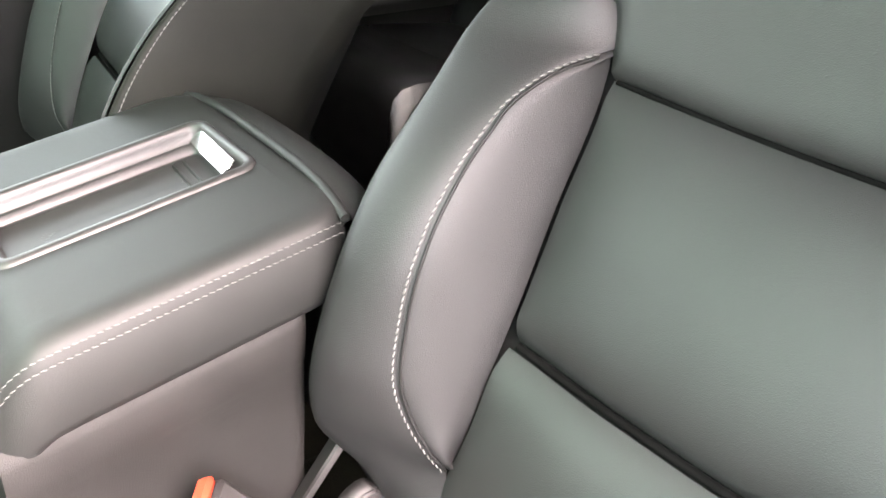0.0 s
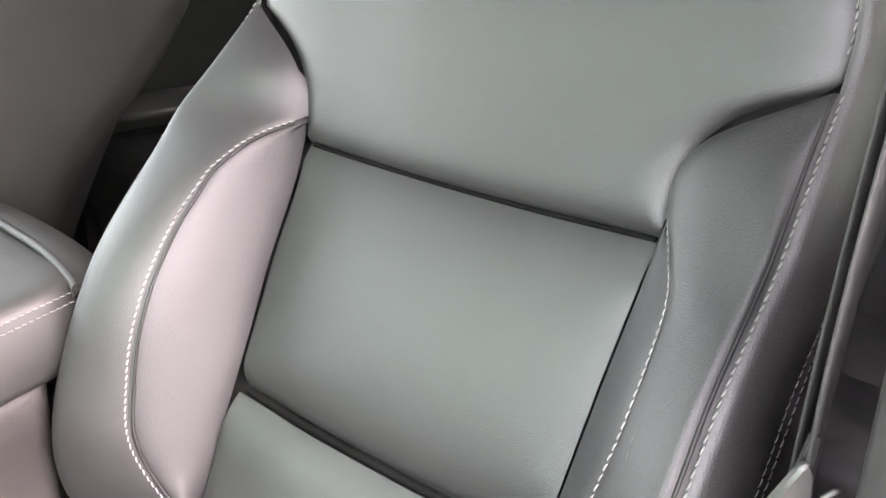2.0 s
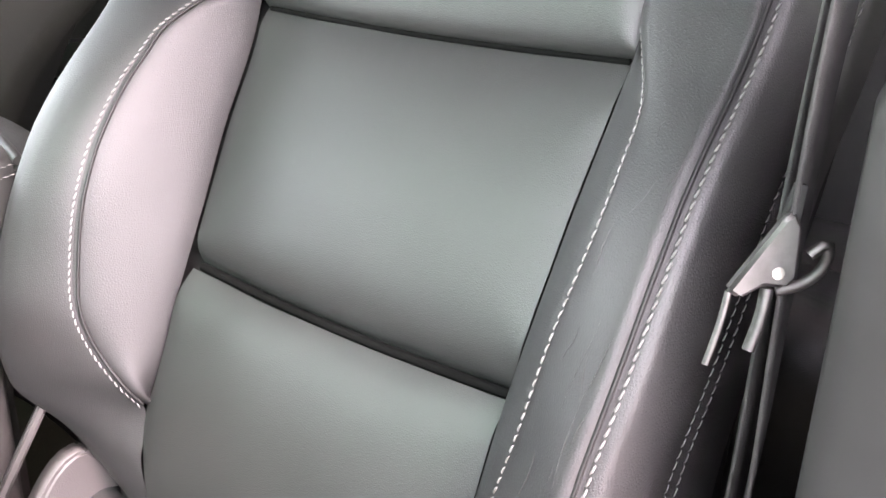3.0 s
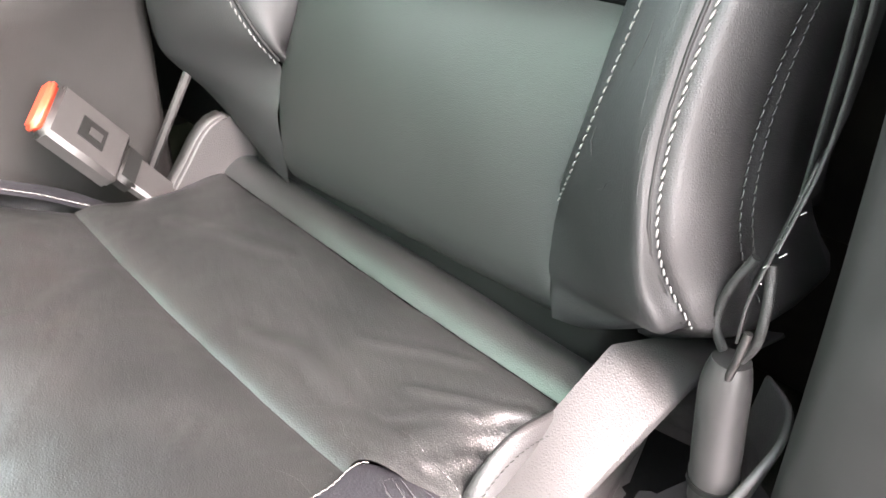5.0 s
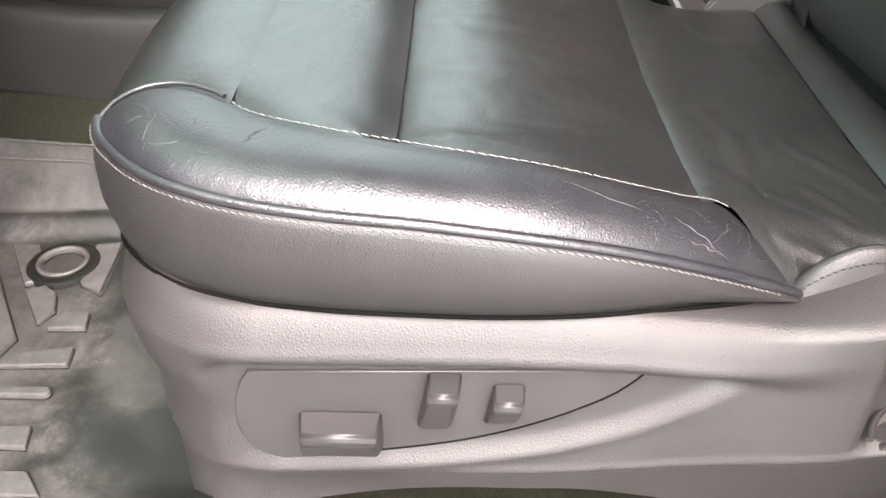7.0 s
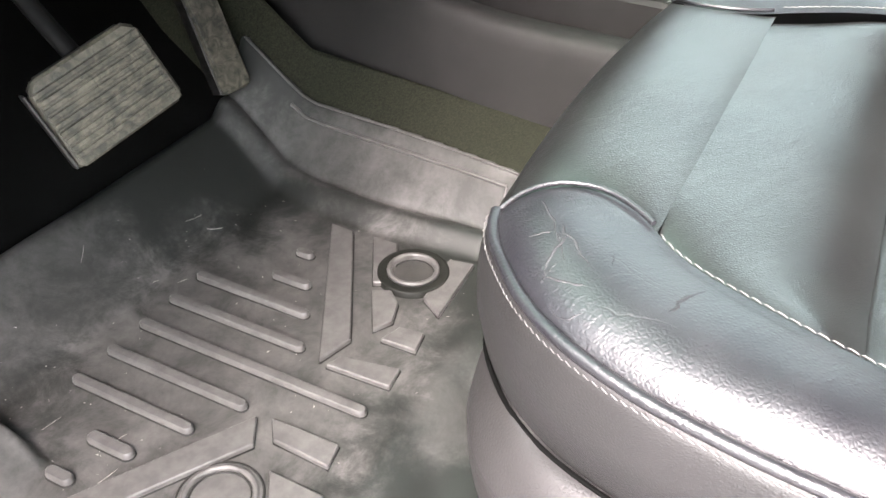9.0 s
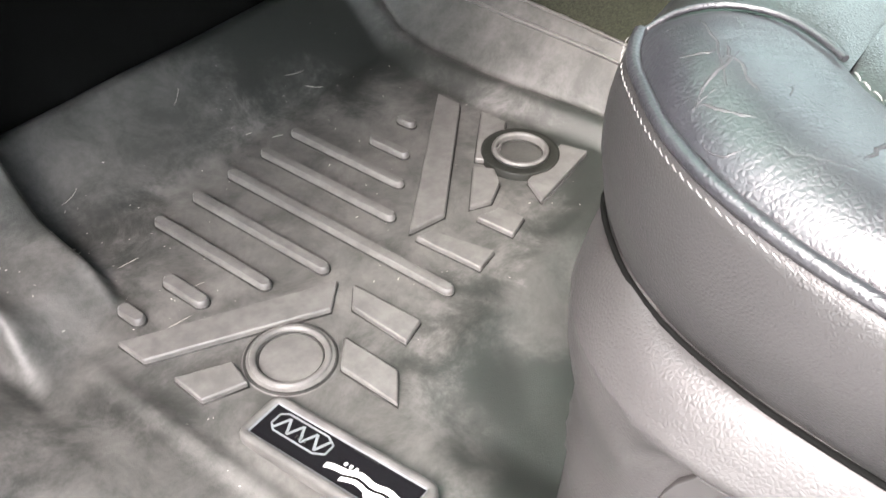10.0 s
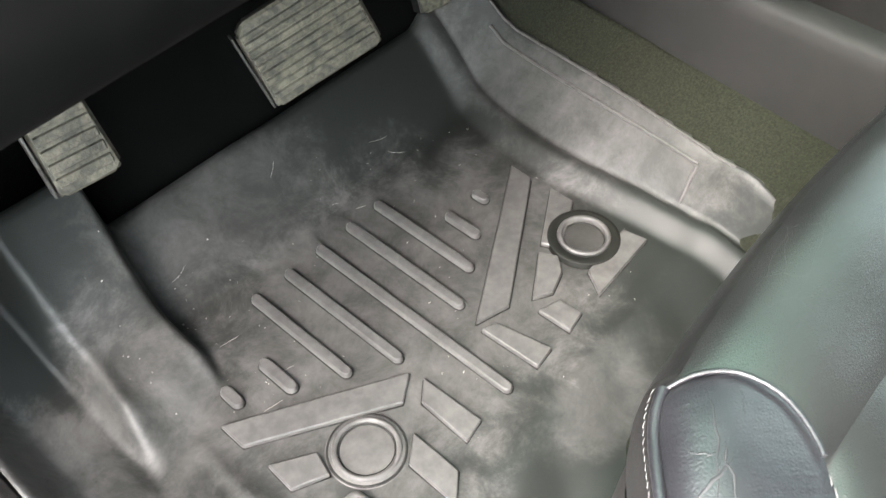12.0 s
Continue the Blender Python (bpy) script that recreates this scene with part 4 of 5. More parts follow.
def centre_console():
    con = thing("centre_console", "grey leather centre console with a stitched armrest lid", "console", (0.4, 0.1, 0.0))
    X0, X1, Y0, Y1 = 0.236, 0.572, -0.205, 0.088

    def rounded(x0, x1, y0, y1, r, dz, drop=0.0):
        """A ring round a rectangle with round corners, laid on the slope of the lid."""
        pts = []
        for cx, cy, a0 in ((x1 - r, y1 - r, 0), (x0 + r, y1 - r, 90), (x0 + r, y0 + r, 180), (x1 - r, y0 + r, 270)):
            pts += [(cx + r * math.cos(radians(a0 + 11.25 * k)), cy + r * math.sin(radians(a0 + 11.25 * k))) for k in range(9)]
        out = []
        for i, q in enumerate(pts):
            nxt = pts[(i + 1) % len(pts)]
            out.append(q)
            if i % 9 == 8:
                out += [(q[0] + (nxt[0] - q[0]) * k / 10, q[1] + (nxt[1] - q[1]) * k / 10) for k in range(1, 10)]
        return [(x, y, lid_z(y) - drop * ease(Y1 - 0.05, Y1, y) + dz) for x, y in out]

    def ring(inset, dz, r):
        return rounded(X0 + inset, X1 - inset, Y0 + inset, Y1 - inset, r - inset, dz, 0.030)
    rings = [ring(0.012, -0.078, 0.045), ring(0.004, -0.076, 0.045), ring(0.001, -0.068, 0.045), ring(-0.002, -0.045, 0.045), ring(0.000, -0.020, 0.045), ring(0.003, -0.011, 0.045),
             ring(0.0035, -0.0095, 0.045), ring(0.007, -0.005, 0.045), ring(0.012, -0.002, 0.047), ring(0.020, 0.0, 0.050), ring(0.030, 0.0, 0.055)]
    TX0, TX1, TY0, TY1 = 0.350, 0.476, -0.172, 0.046
    for f in (0.35, 0.7):
        a = np.array(rings[10])
        b2 = np.array(rounded(TX0, TX1, TY0, TY1, 0.016, 0.0005))
        rings.append([tuple(q) for q in a + (b2 - a) * f])
    rings.append(rounded(TX0, TX1, TY0, TY1, 0.016, 0.0005))
    lid = part("armrest_lid", sheet(rings, True), ARMREST, con, "grey leather armrest lid with a tray")
    # tray sunk in the lid: raised rim, steep walls with a ledge, flat floor
    def tray_ring(inset, dz):
        return rounded(TX0 + inset, TX1 - inset, TY0 + inset * 0.8, TY1 - inset, max(0.016 - inset * 0.6, 0.004), dz)
    rows = [tray_ring(i, dz) for i, dz in ((-0.001, 0.0), (0.0, 0.0025), (0.003, 0.0042), (0.007, 0.004), (0.0095, 0.002), (0.011, -0.003), (0.013, -0.012), (0.014, -0.0125), (0.018, -0.013), (0.0185, -0.020), (0.020, -0.021), (0.026, -0.0205), (0.045, -0.0205), (0.060, -0.0205))]
    bm = sheet(rows, True)
    bm.faces.new([bm.verts.new(q) for q in rows[-1]])
    tray = part("tray", bm, SMOOTH, lid, "smooth grey tray in the lid")
    part("chrome_strip", turned(block(-0.042, 0.042, -0.0015, 0.0015, -0.0085, 0.0085, 0.001), pose(0.421, -0.1575, lid_z(-0.1575) - 0.0065, 46, 0, -3)), CHROME, tray, "bright satin chrome strip")
    for y in (-0.138, -0.128):
        part("tray_rib", turned(block(-0.034, 0.034, -0.0012, 0.0012, -0.002, 0.002, 0.0006), pose(0.411, y, lid_z(y) - 0.0185, 0, 0, -3)), SMOOTH, tray)
    # piped seam across the rear of the lid, and the hinge cover behind it
    roll = [(x, -0.196 + 0.006 * (abs(x - 0.404) / 0.16) ** 4, lid_z(-0.196) + 0.002 - 0.012 * (abs(x - 0.404) / 0.16) ** 4) for x in np.linspace(0.242, 0.566, 40)]
    part("hinge_roll", tube(roll, 0.0042, 10), ARMREST, lid)
    rows = []
    for f, dz in ((0.0, -0.003), (0.006, 0.001), (0.020, 0.001), (0.034, -0.003), (0.044, -0.012), (0.049, -0.03), (0.052, -0.11), (0.052, -0.35)):
        rows.append([(x, -0.199 - f + 0.012 * (abs(x - 0.404) / 0.16) ** 2, 0.6275 + dz - 0.014 * (abs(x - 0.404) / 0.16) ** 4) for x in np.linspace(0.244, 0.564, 30)])
    part("rear_panel", sheet(rows), ARMREST, con)
    # two rows of stitches along the edge of the lid
    for dz, dx in ((-0.0095, 0.0032), (-0.0165, 0.0002)):
        line = [(X0 + dx, y, lid_z(y) + dz) for y in np.linspace(-0.185, 0.035, 16)]
        line += [(X0 + dx + 0.010 * f * f, 0.035 + 0.046 * math.sin(f * 1.5), lid_z(0.035 + 0.046 * f) + dz - 0.040 * f * f) for f in (0.3, 0.6, 0.85, 1.0)]
        part("stitching", stitches(line, (-0.8, 0, 0.6), pitch=0.0056, length=0.0046, r=0.00036), THREAD, lid)
    # body below the lid
    rows = []
    for x, dz in ((0.250, -0.074), (0.243, -0.080), (0.241, -0.09), (0.244, -0.125), (0.2465, -0.13), (0.250, -0.18), (0.258, -0.28), (0.262, -0.42), (0.262, -0.62)):
        rows.append([(x + 0.11 * ease(-0.148, -0.195, y) + 0.004 * noise.noise(Vector((y * 9, dz * 9, 0))) * (1 if dz < -0.1 else 0), y, lid_z(y) * (1 if dz > -0.3 else 0.9) + dz) for y in np.linspace(-0.20, 0.082, 44)])
    part("side_panel", sheet(rows), DIM_PLASTIC, con, "grey console side panel")
    part("front_panel", block(0.25, 0.56, 0.06, 0.078, 0.1, 0.54, 0.01), DIM_PLASTIC, con)
    part("side_panel", block(0.548, 0.56, -0.26, 0.07, 0.0, 0.55, 0.004), DIM_PLASTIC, con)
    # low forward part with a light ledge
    rows = []
    for x, z in ((0.392, 0.060), (0.394, 0.100), (0.396, 0.150), (0.402, 0.205), (0.404, 0.222), (0.409, 0.229), (0.418, 0.232), (0.438, 0.233), (0.444, 0.229), (0.447, 0.20), (0.450, 0.12)):
        rows.append([(x + 0.05 * ease(0.62, 1.1, y), y, z + 0.05 * ease(0.55, 1.0, y)) for y in np.linspace(0.05, 1.0, 40)])
    part("lower_side", sheet(rows), DIM_PLASTIC, con, "grey lower console side with a ledge")
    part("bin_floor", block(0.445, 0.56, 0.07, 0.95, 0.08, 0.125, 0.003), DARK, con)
    part("lower_side", block(0.56, 0.60, 0.07, 0.95, 0.05, 0.235, 0.006), DIM_PLASTIC, con)


centre_console()


# ---- belt, buckle ----
def belt_buckle():
    b = thing("belt_buckle", "grey seat belt buckle with a red release button", "seat belt buckle", (0.205, -0.11, 0.33))
    L = Vector((0.012, 0.046, 0.062)).normalized()
    W = Vector((0.036, -0.045, 0.006))
    W = (W - L * W.dot(L)).normalized()
    N = W.cross(L)
    if N.x > 0:
        N, W = -N, -W
    m = Matrix((W, L, N)).transposed().to_4x4()
    m.translation = Vector((0.2010, -0.0596, 0.3964))
    part("buckle_body", turned(block(-0.028, 0.028, -0.038, 0.034, -0.010, 0.010, 0.004), m), SMOOTH, b, "grey plastic buckle body")
    part("release_button", turned(block(-0.0255, 0.0255, 0.034, 0.043, -0.0085, 0.0075, 0.003), m), RED, b, "red release button")
    part("label_plate", turned(block(-0.011, 0.011, -0.016, 0.009, 0.0095, 0.0106, 0.0004, 1), m), DARK, b)
    part("label_plate", turned(block(-0.004, 0.004, -0.012, 0.0, 0.0108, 0.0112, 0, 1), m), SMOOTH, b)
    part("stalk_sleeve", turned(block(-0.020, 0.020, -0.058, -0.036, -0.008, 0.008, 0.004), m), DARK, b)
    part("stalk", turned(block(-0.017, 0.017, -0.13, -0.050, -0.006, 0.006, 0.003), m), SMOOTH, b)
    s = Matrix.Translation((0.236, -0.150, 0.372)) @ Euler((radians(28), radians(4), radians(-32))).to_matrix().to_4x4()
    part("belt_strap", turned(block(-0.015, 0.015, -0.004, 0.004, -0.05, 0.06, 0.002), s), SMOOTH, b, "grey stalk strap")


belt_buckle()


def seat_belt():
    b = thing("seat_belt", "grey seat belt with metal tongue and anchor sleeve", "seat belt", (-0.31, -0.22, 0.30))
    # webbing from the anchor to the pillar loop: a flat strap seen edge on
    def strap(points, width, name, turn=(0, 0)):
        line = along(points, 36)
        rows = []
        for i, q in enumerate(line):
            a = radians(turn[0] + (turn[1] - turn[0]) * i / 35)
            w = Vector((math.sin(a), math.cos(a), 0.05)) * width / 2
            n = Vector((math.cos(a), -math.sin(a), 0)) * 0.0009
            c = Vector(q)
            rows.append([c - w - n, c + w - n, c + w + n, c - w + n])
        return part(name, sheet(rows, True), WEBBING, b, "grey woven belt webbing")
    strap([(-0.317, -0.240, 0.462), (-0.320, -0.262, 0.505), (-0.322, -0.269, 0.56), (-0.323, -0.267, 0.65), (-0.324, -0.267, 0.75), (-0.332, -0.276, 0.90), (-0.36, -0.31, 1.15)], 0.044, "webbing", (-20, 6))
    strap([(-0.313, -0.222, 0.405), (-0.314, -0.223, 0.430), (-0.317, -0.232, 0.456), (-0.321, -0.252, 0.505)], 0.022, "webbing", (-24, -20))
    strap([(-0.312, -0.268, 0.47), (-0.314, -0.274, 0.56), (-0.314, -0.280, 0.66), (-0.316, -0.284, 0.76), (-0.324, -0.290, 0.92), (-0.352, -0.318, 1.15)], 0.030, "webbing", (-8, 8))
    # loop round the steel bar
    bm = bmesh.new()
    for dx in (-0.012, 0.012):
        tube(along([(-0.315 + dx * 0.4, -0.228, 0.450), (-0.313 + dx, -0.222, 0.424), (-0.312 + dx, -0.220, 0.402), (-0.312 + dx * 0.5, -0.221, 0.390)], 10), 0.0030, 8, bm)
    part("webbing_loop", bm, WEBBING, b)
    part("anchor_bar", tube(along([(-0.322, -0.214, 0.414), (-0.320, -0.212, 0.396), (-0.316, -0.212, 0.376)], 6), 0.0026, 8), STEEL, b, "bent steel anchor bar")
    part("anchor_sleeve", tube(along([(-0.312, -0.222, 0.386), (-0.312, -0.221, 0.376), (-0.314, -0.219, 0.35), (-0.317, -0.217, 0.325), (-0.319, -0.216, 0.305), (-0.319, -0.217, 0.294), (-0.318, -0.218, 0.284)], 14), 0.0150, 18, taper=[0.75, 0.9, 0.98, 1, 1, 1, 1, 1, 1, 0.98, 1.02, 0.95, 0.92, 0.9]), SMOOTH, b, "dark rubber anchor sleeve")
    part("sleeve_ring", tube([(-0.319, -0.216, 0.304), (-0.319, -0.216, 0.300)], 0.0158, 18), DARK, b)
    for k in range(8):
        f = k / 7
        w = 0.003 * math.sin(k * 2.3)
        a = Vector((-0.322 + w, -0.214 - 0.030 * f, 0.446 + 0.046 * f))
        part("thread_tuft", tube([a, a + Vector((-0.002, 0.003 * math.cos(k * 1.7), 0.002))], 0.0005, 5), THREAD, b)
    # sliding tongue: a three-cornered plate, a bent ear and two hanging blades
    right, up = Vector((-0.74, -0.67, 0.0)), Vector((0.10, -0.10, 0.99)).normalized()
    m = Matrix((right, (up - right * up.dot(right)).normalized(), right.cross(up).normalized())).transposed().to_4x4()
    m.translation = Vector((-0.3235, -0.2385, 0.684))
    m = m @ Matrix.Translation((0.003, -0.003, 0)) @ Matrix.Scale(0.78, 4) @ Matrix.Translation((-0.003, 0.003, 0))
    plate = [(-0.021, -0.013), (-0.014, -0.017), (-0.003, -0.010), (0.008, -0.011), (0.013, -0.006), (0.013, 0.020), (0.009, 0.028), (0.004, 0.024)]
    tongue = part("tongue", turned(prism(plate, "z", -0.004, 0.004, 0.0018), m), STEEL, b, "scuffed steel belt tongue")
    part("tongue_bolt", turned(tube([(0.003, -0.003, -0.005), (0.003, -0.003, 0.0052)], 0.0032, 12), m), CHROME, tongue, "bright rivet")
    part("tongue_ear", turned(tube(along([(0.006, -0.014, -0.004), (0.018, -0.010, -0.002), (0.027, 0.002, 0.002), (0.026, 0.012, 0.004), (0.018, 0.006, 0.003)], 14), 0.0032, 8), m), STEEL, tongue)
    part("tongue_blade", turned(tube(along([(-0.019, -0.014, 0), (-0.022, -0.030, 0.001), (-0.028, -0.052, 0.002)], 8), 0.0020, 8), m), STEEL, tongue, "worn steel blade")
    part("tongue_blade", turned(tube(along([(0.0, -0.012, 0), (-0.002, -0.026, 0.001), (-0.007, -0.044, 0.002)], 8), 0.0034, 8), m), STEEL, tongue)
    part("belt_guide_tip", turned(prism([(0.004, 0.02), (0.014, 0.02), (0.016, 0.04), (0.010, 0.042)], "z", -0.006, -0.001, 0.001), m), DARK, tongue)


seat_belt()


# ---- floor liner ----
WALL_BASE = hermite([(0.2, 0.275), (0.551, 0.268), (0.702, 0.258), (0.794, 0.266), (0.912, 0.296), (1.1, 0.31)])
WALL_TOP = hermite([(0.2, 0.30), (0.514, 0.318), (0.674, 0.340), (0.857, 0.356), (0.975, 0.368), (1.1, 0.37)])


def liner_z(x, y):
    # toe board
    toe = max(y - 0.848, 0)
    z = 0.66 * (math.sqrt(toe * toe + 0.0003) - 0.0173)
    # side towards the tunnel: a rounded kerb, a groove, then the slanted wall with a flat rim
    b, t = WALL_BASE(y) + 0.016, WALL_TOP(y)
    z += 0.020 * ease(b - 0.045, b - 0.012, x) - 0.004 * math.exp(-((x - b) / 0.003) ** 2)
    z += 0.068 * min(max((x - b - 0.002) / (t - 0.005 - b), 0), 1)
    # foot rest at the door side, and the sill flange
    fold = -0.213 - 0.20 * max(0.0, 0.79 - y) + 0.015 * ease(0.85, 1.0, y)
    near = ease(0.750 - 0.4 * max(0.0, -0.24 - x), 0.805 - 0.2 * max(0.0, -0.24 - x), y)
    rest = ease(fold, fold - 0.016, x) * near
    z += (0.034 + 0.06 * ease(0.78, 1.0, y)) * rest
    z -= (0.034 + 0.05 * ease(0.8, 1.0, y)) * ease(-0.306, -0.340, x) * ease(-0.42, -0.39, x) * near
    # a rolled lip at the outer near corner of the foot rest, with a fold below it
    z += 0.011 * math.exp(-((x + 0.318 - 0.16 * (y - 0.79)) / 0.011) ** 2 - ((y - 0.79) / 0.042) ** 2)
    z -= 0.006 * math.exp(-((x + 0.338) / 0.012) ** 2 - ((y - 0.735) / 0.040) ** 2)
    z += 0.026 * ease(-0.285, -0.40, x) + 0.005 * math.exp(-((x + 0.287) / 0.008) ** 2) * ease(0.75, 0.66, y)
    z += 0.030 * ease(-0.410, -0.427, x)
    # towards the seat it climbs in soft waves
    z += 0.11 * max(0.0, 0.52 - y)
    z -= 0.03 * ease(0.50, 0.40, y) * ease(-0.20, -0.13, x)
    z += 0.010 * ease(0.55, 0.42, y) * (noise.noise(Vector((x * 13 - y * 9, y * 5, 4))) - 0.2) * ease(-0.2, -0.1, x)
    z += 0.0016 * noise.noise(Vector((x * 9, y * 9, 2))) * (0.3 if -0.26 < x < 0.24 and 0.5 < y < 0.84 else 1)
    return z


def floor_liner():
    mat_ob = thing("floor_liner", "dusty black moulded rubber floor liner with raised ribs", "floor mat", (-0.02, 0.65, 0.0))
    xs, ys = np.linspace(-0.43, 0.375, 210), np.linspace(0.24, 0.972, 160)
    rows = []
    for y in ys:
        t = WALL_TOP(y)
        rows.append([(min(x, t + 0.008), y, liner_z(min(x, t), y) - (0.004 if x > t + 0.004 else 0) - 0.006 * ease(0.960, 0.972, y)) for x in xs])
    bm = sheet(rows)
    bmesh.ops.remove_doubles(bm, verts=bm.verts, dist=0.0002)
    bmesh.ops.solidify(bm, geom=list(bm.faces), thickness=0.003)
    part("liner_shell", bm, RUBBER, mat_ob)
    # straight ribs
    def dark_line(outline, owner):
        """Contact shade painted as a thin black tube round the foot of a raised piece."""
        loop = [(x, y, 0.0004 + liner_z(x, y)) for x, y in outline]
        part("dark_line", tube(loop + loop[:1], 0.0013, 6), CONTACT, owner)

    def rib(x, y0, y1, w=0.0115, h=0.008):
        n = 8
        ring0 = [(x + w / 2 * math.cos(a), y1 - w / 2 + w / 2 * math.sin(a)) for a in np.linspace(0, math.pi, n)]
        ring0 += [(x + w / 2 * math.cos(a), y0 + w / 2 + w / 2 * math.sin(a)) for a in np.linspace(math.pi, 2 * math.pi, n)]
        bm = bmesh.new()
        c = (x, (y0 + y1) / 2)
        rows = []
        for k, z in ((1.0, -0.002), (1.0, h * 0.5), (0.93, h * 0.85), (0.75, h)):
            rows.append([(c[0] + (px - c[0]) * k, c[1] + (py - c[1]) * (1 - (1 - k) * w / (y1 - y0)), z + 0.0002) for px, py in ring0])
        sheet(rows, True, bm)
        bm.faces.new([bm.verts.new(q) for q in rows[-1]])
        dark_line(ring0, part("rib", bm, RAISED, mat_ob))
    for x, y0, y1, w in ((0.058, 0.666, 0.821, 0.012), (0.011, 0.640, 0.821, 0.012), (-0.037, 0.534, 0.821, 0.012), (-0.085, 0.642, 0.821, 0.012), (-0.1335, 0.669, 0.821, 0.012),
                         (0.1015, 0.693, 0.745, 0.012), (0.152, 0.722, 0.746, 0.012), (-0.183, 0.697, 0.751, 0.014), (-0.231, 0.724, 0.754, 0.013)):
        rib(x, y0, y1, w)
    # flat raised tabs
    def tab(outline, h=0.007):
        dark_line(outline, part("tab", prism(outline, "z", -0.002, h, 0.0012, 1), RAISED, mat_ob))
    tab([(-0.260, 0.721), (-0.260, 0.688), (-0.121, 0.606), (-0.091, 0.625)])
    tab([(0.219, 0.739), (0.217, 0.706), (0.045, 0.603), (0.003, 0.615)][::-1])
    tab([(-0.257, 0.655), (-0.216, 0.630), (-0.224, 0.604), (-0.259, 0.620)])
    tab([(-0.086, 0.610), (-0.084, 0.535), (-0.111, 0.530), (-0.108, 0.593)])
    tab([(-0.139, 0.575), (-0.140, 0.516), (-0.168, 0.494), (-0.166, 0.556)])
    tab([(0.220, 0.678), (0.220, 0.644), (0.150, 0.609), (0.140, 0.632)])
    tab([(0.138, 0.606), (0.122, 0.588), (0.092, 0.578), (0.070, 0.590), (0.128, 0.626)])
    tab([(0.228, 0.543), (0.124, 0.538), (0.143, 0.567), (0.222, 0.573)])
    tab([(0.061, 0.575), (0.088, 0.566), (0.091, 0.538), (0.062, 0.533)])
    tab([(0.0, 0.605), (0.018, 0.598), (0.031, 0.534), (0.003, 0.531)])
    # two fastening rings
    for cx, cy, h in ((-0.181, 0.598, 0.0065), (0.180, 0.600, 0.013)):
        deep = cx > 0                               # the tunnel-side ring stands in a dark collar
        def turn_out(prof):
            return sheet([[(cx + r * math.cos(a), cy + r * math.sin(a), z) for a in np.linspace(0, 2 * math.pi, 40, endpoint=False)] for r, z in prof], True)
        base, k = (0.0040, 0.89) if deep else (0.0010, 1.0)
        prof = [(0.0355 * k, 0.0) if deep else (0.041, 0.0005), (0.0350 * k, h - 0.0031)]
        prof += [(0.0318 * k + 0.0031 * math.cos(a), h - 0.0031 + 0.0031 * math.sin(a)) for a in np.linspace(0, math.pi, 9)]
        prof += [(0.0288 * k, base), (0.0284 * k, base - 0.001)]
        ring = part("fastening_ring", turn_out(prof), RAISED, mat_ob)
        part("ring_centre", turn_out([(0.0286 * k, base - 0.0005), (0.027 * k, base), (0.012, base - 0.0002), (0.0005, base)]), WELL if deep else RAISED, ring)
        # edge shade of the ring, put in as black tubes
        part("dark_line", tube([(cx + 0.0277 * k * math.cos(a), cy + 0.0277 * k * math.sin(a), base + 0.0004) for a in np.linspace(0, 2 * math.pi, 49)], 0.0012, 6), CONTACT, ring)
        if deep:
            part("collar", turn_out([(0.0432, -0.002), (0.0428, 0.0080), (0.0419, 0.0088), (0.0380, 0.0084), (0.0308, 0.0078)]), DULL_DARK, ring, "dark rubber collar")
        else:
            part("dark_line", tube([(cx + 0.0385 * math.cos(a), cy + 0.0385 * math.sin(a), 0.0012) for a in np.linspace(0, 2 * math.pi, 49)], 0.0016, 6), CONTACT, ring)
    # maker's badge in a rubber frame, printed with plain shapes
    x0, x1, y0, y1 = -0.2660, -0.2170, 0.412, 0.576
    tilt = Matrix.Translation((0, 0.565, 0.001)) @ pose(0, 0, 0, -6.8, 0, 0) @ Matrix.Translation((0, -0.565, 0))
    bm = bmesh.new()
    def rr(inset, r, z):
        pts = []
        for cx, cy, a0 in ((x1 - r, y1 - r, 0), (x0 + r, y1 - r, 90), (x0 + r, y0 + r, 180), (x1 - r, y0 + r, 270)):
            pts += [(cx + (r - inset) * math.cos(radians(a0 + 15 * k)), cy + (r - inset) * math.sin(radians(a0 + 15 * k)), z) for k in range(7)]
        return pts
    sheet([rr(0, 0.010, -0.002), rr(0, 0.010, 0.0065), rr(0.0015, 0.010, 0.009), rr(0.006, 0.010, 0.0092), rr(0.0075, 0.010, 0.008), rr(0.0078, 0.010, 0.004)], True, bm)
    badge = part("badge_frame", turned(bm, tilt), FRAME, mat_ob)
    part("badge_plate", turned(block(x0 + 0.007, x1 - 0.007, y0 + 0.007, y1 - 0.007, 0.0, 0.0066, 0.0004, 1), tilt), BLACK, badge, "glossy black badge plate")
    rim = [(x0 + 0.0075, y0 + 0.0075), (x1 - 0.0075, y0 + 0.0075), (x1 - 0.0075, y1 - 0.0075), (x0 + 0.0075, y1 - 0.0075), (x0 + 0.0075, y0 + 0.0075)]
    bm = bmesh.new()
    for a, b in zip(rim, rim[1:]):
        tube([(*a, 0.007), (*b, 0.007)], 0.0011, 6, bm)
    part("badge_rim", turned(bm, tilt), SILVER, badge)
    def bars(polys, material, name):
        bm = bmesh.new()
        for poly in polys:
            vs = [bm.verts.new((x, y, 0.0069)) for x, y in poly]
            bm.faces.new(vs)
        ex = bmesh.ops.extrude_face_region(bm, geom=list(bm.faces))
        for v in [g for g in ex["geom"] if isinstance(g, bmesh.types.BMVert)]:
            v.co.z += 0.0003
        bmesh.ops.recalc_face_normals(bm, faces=bm.faces)
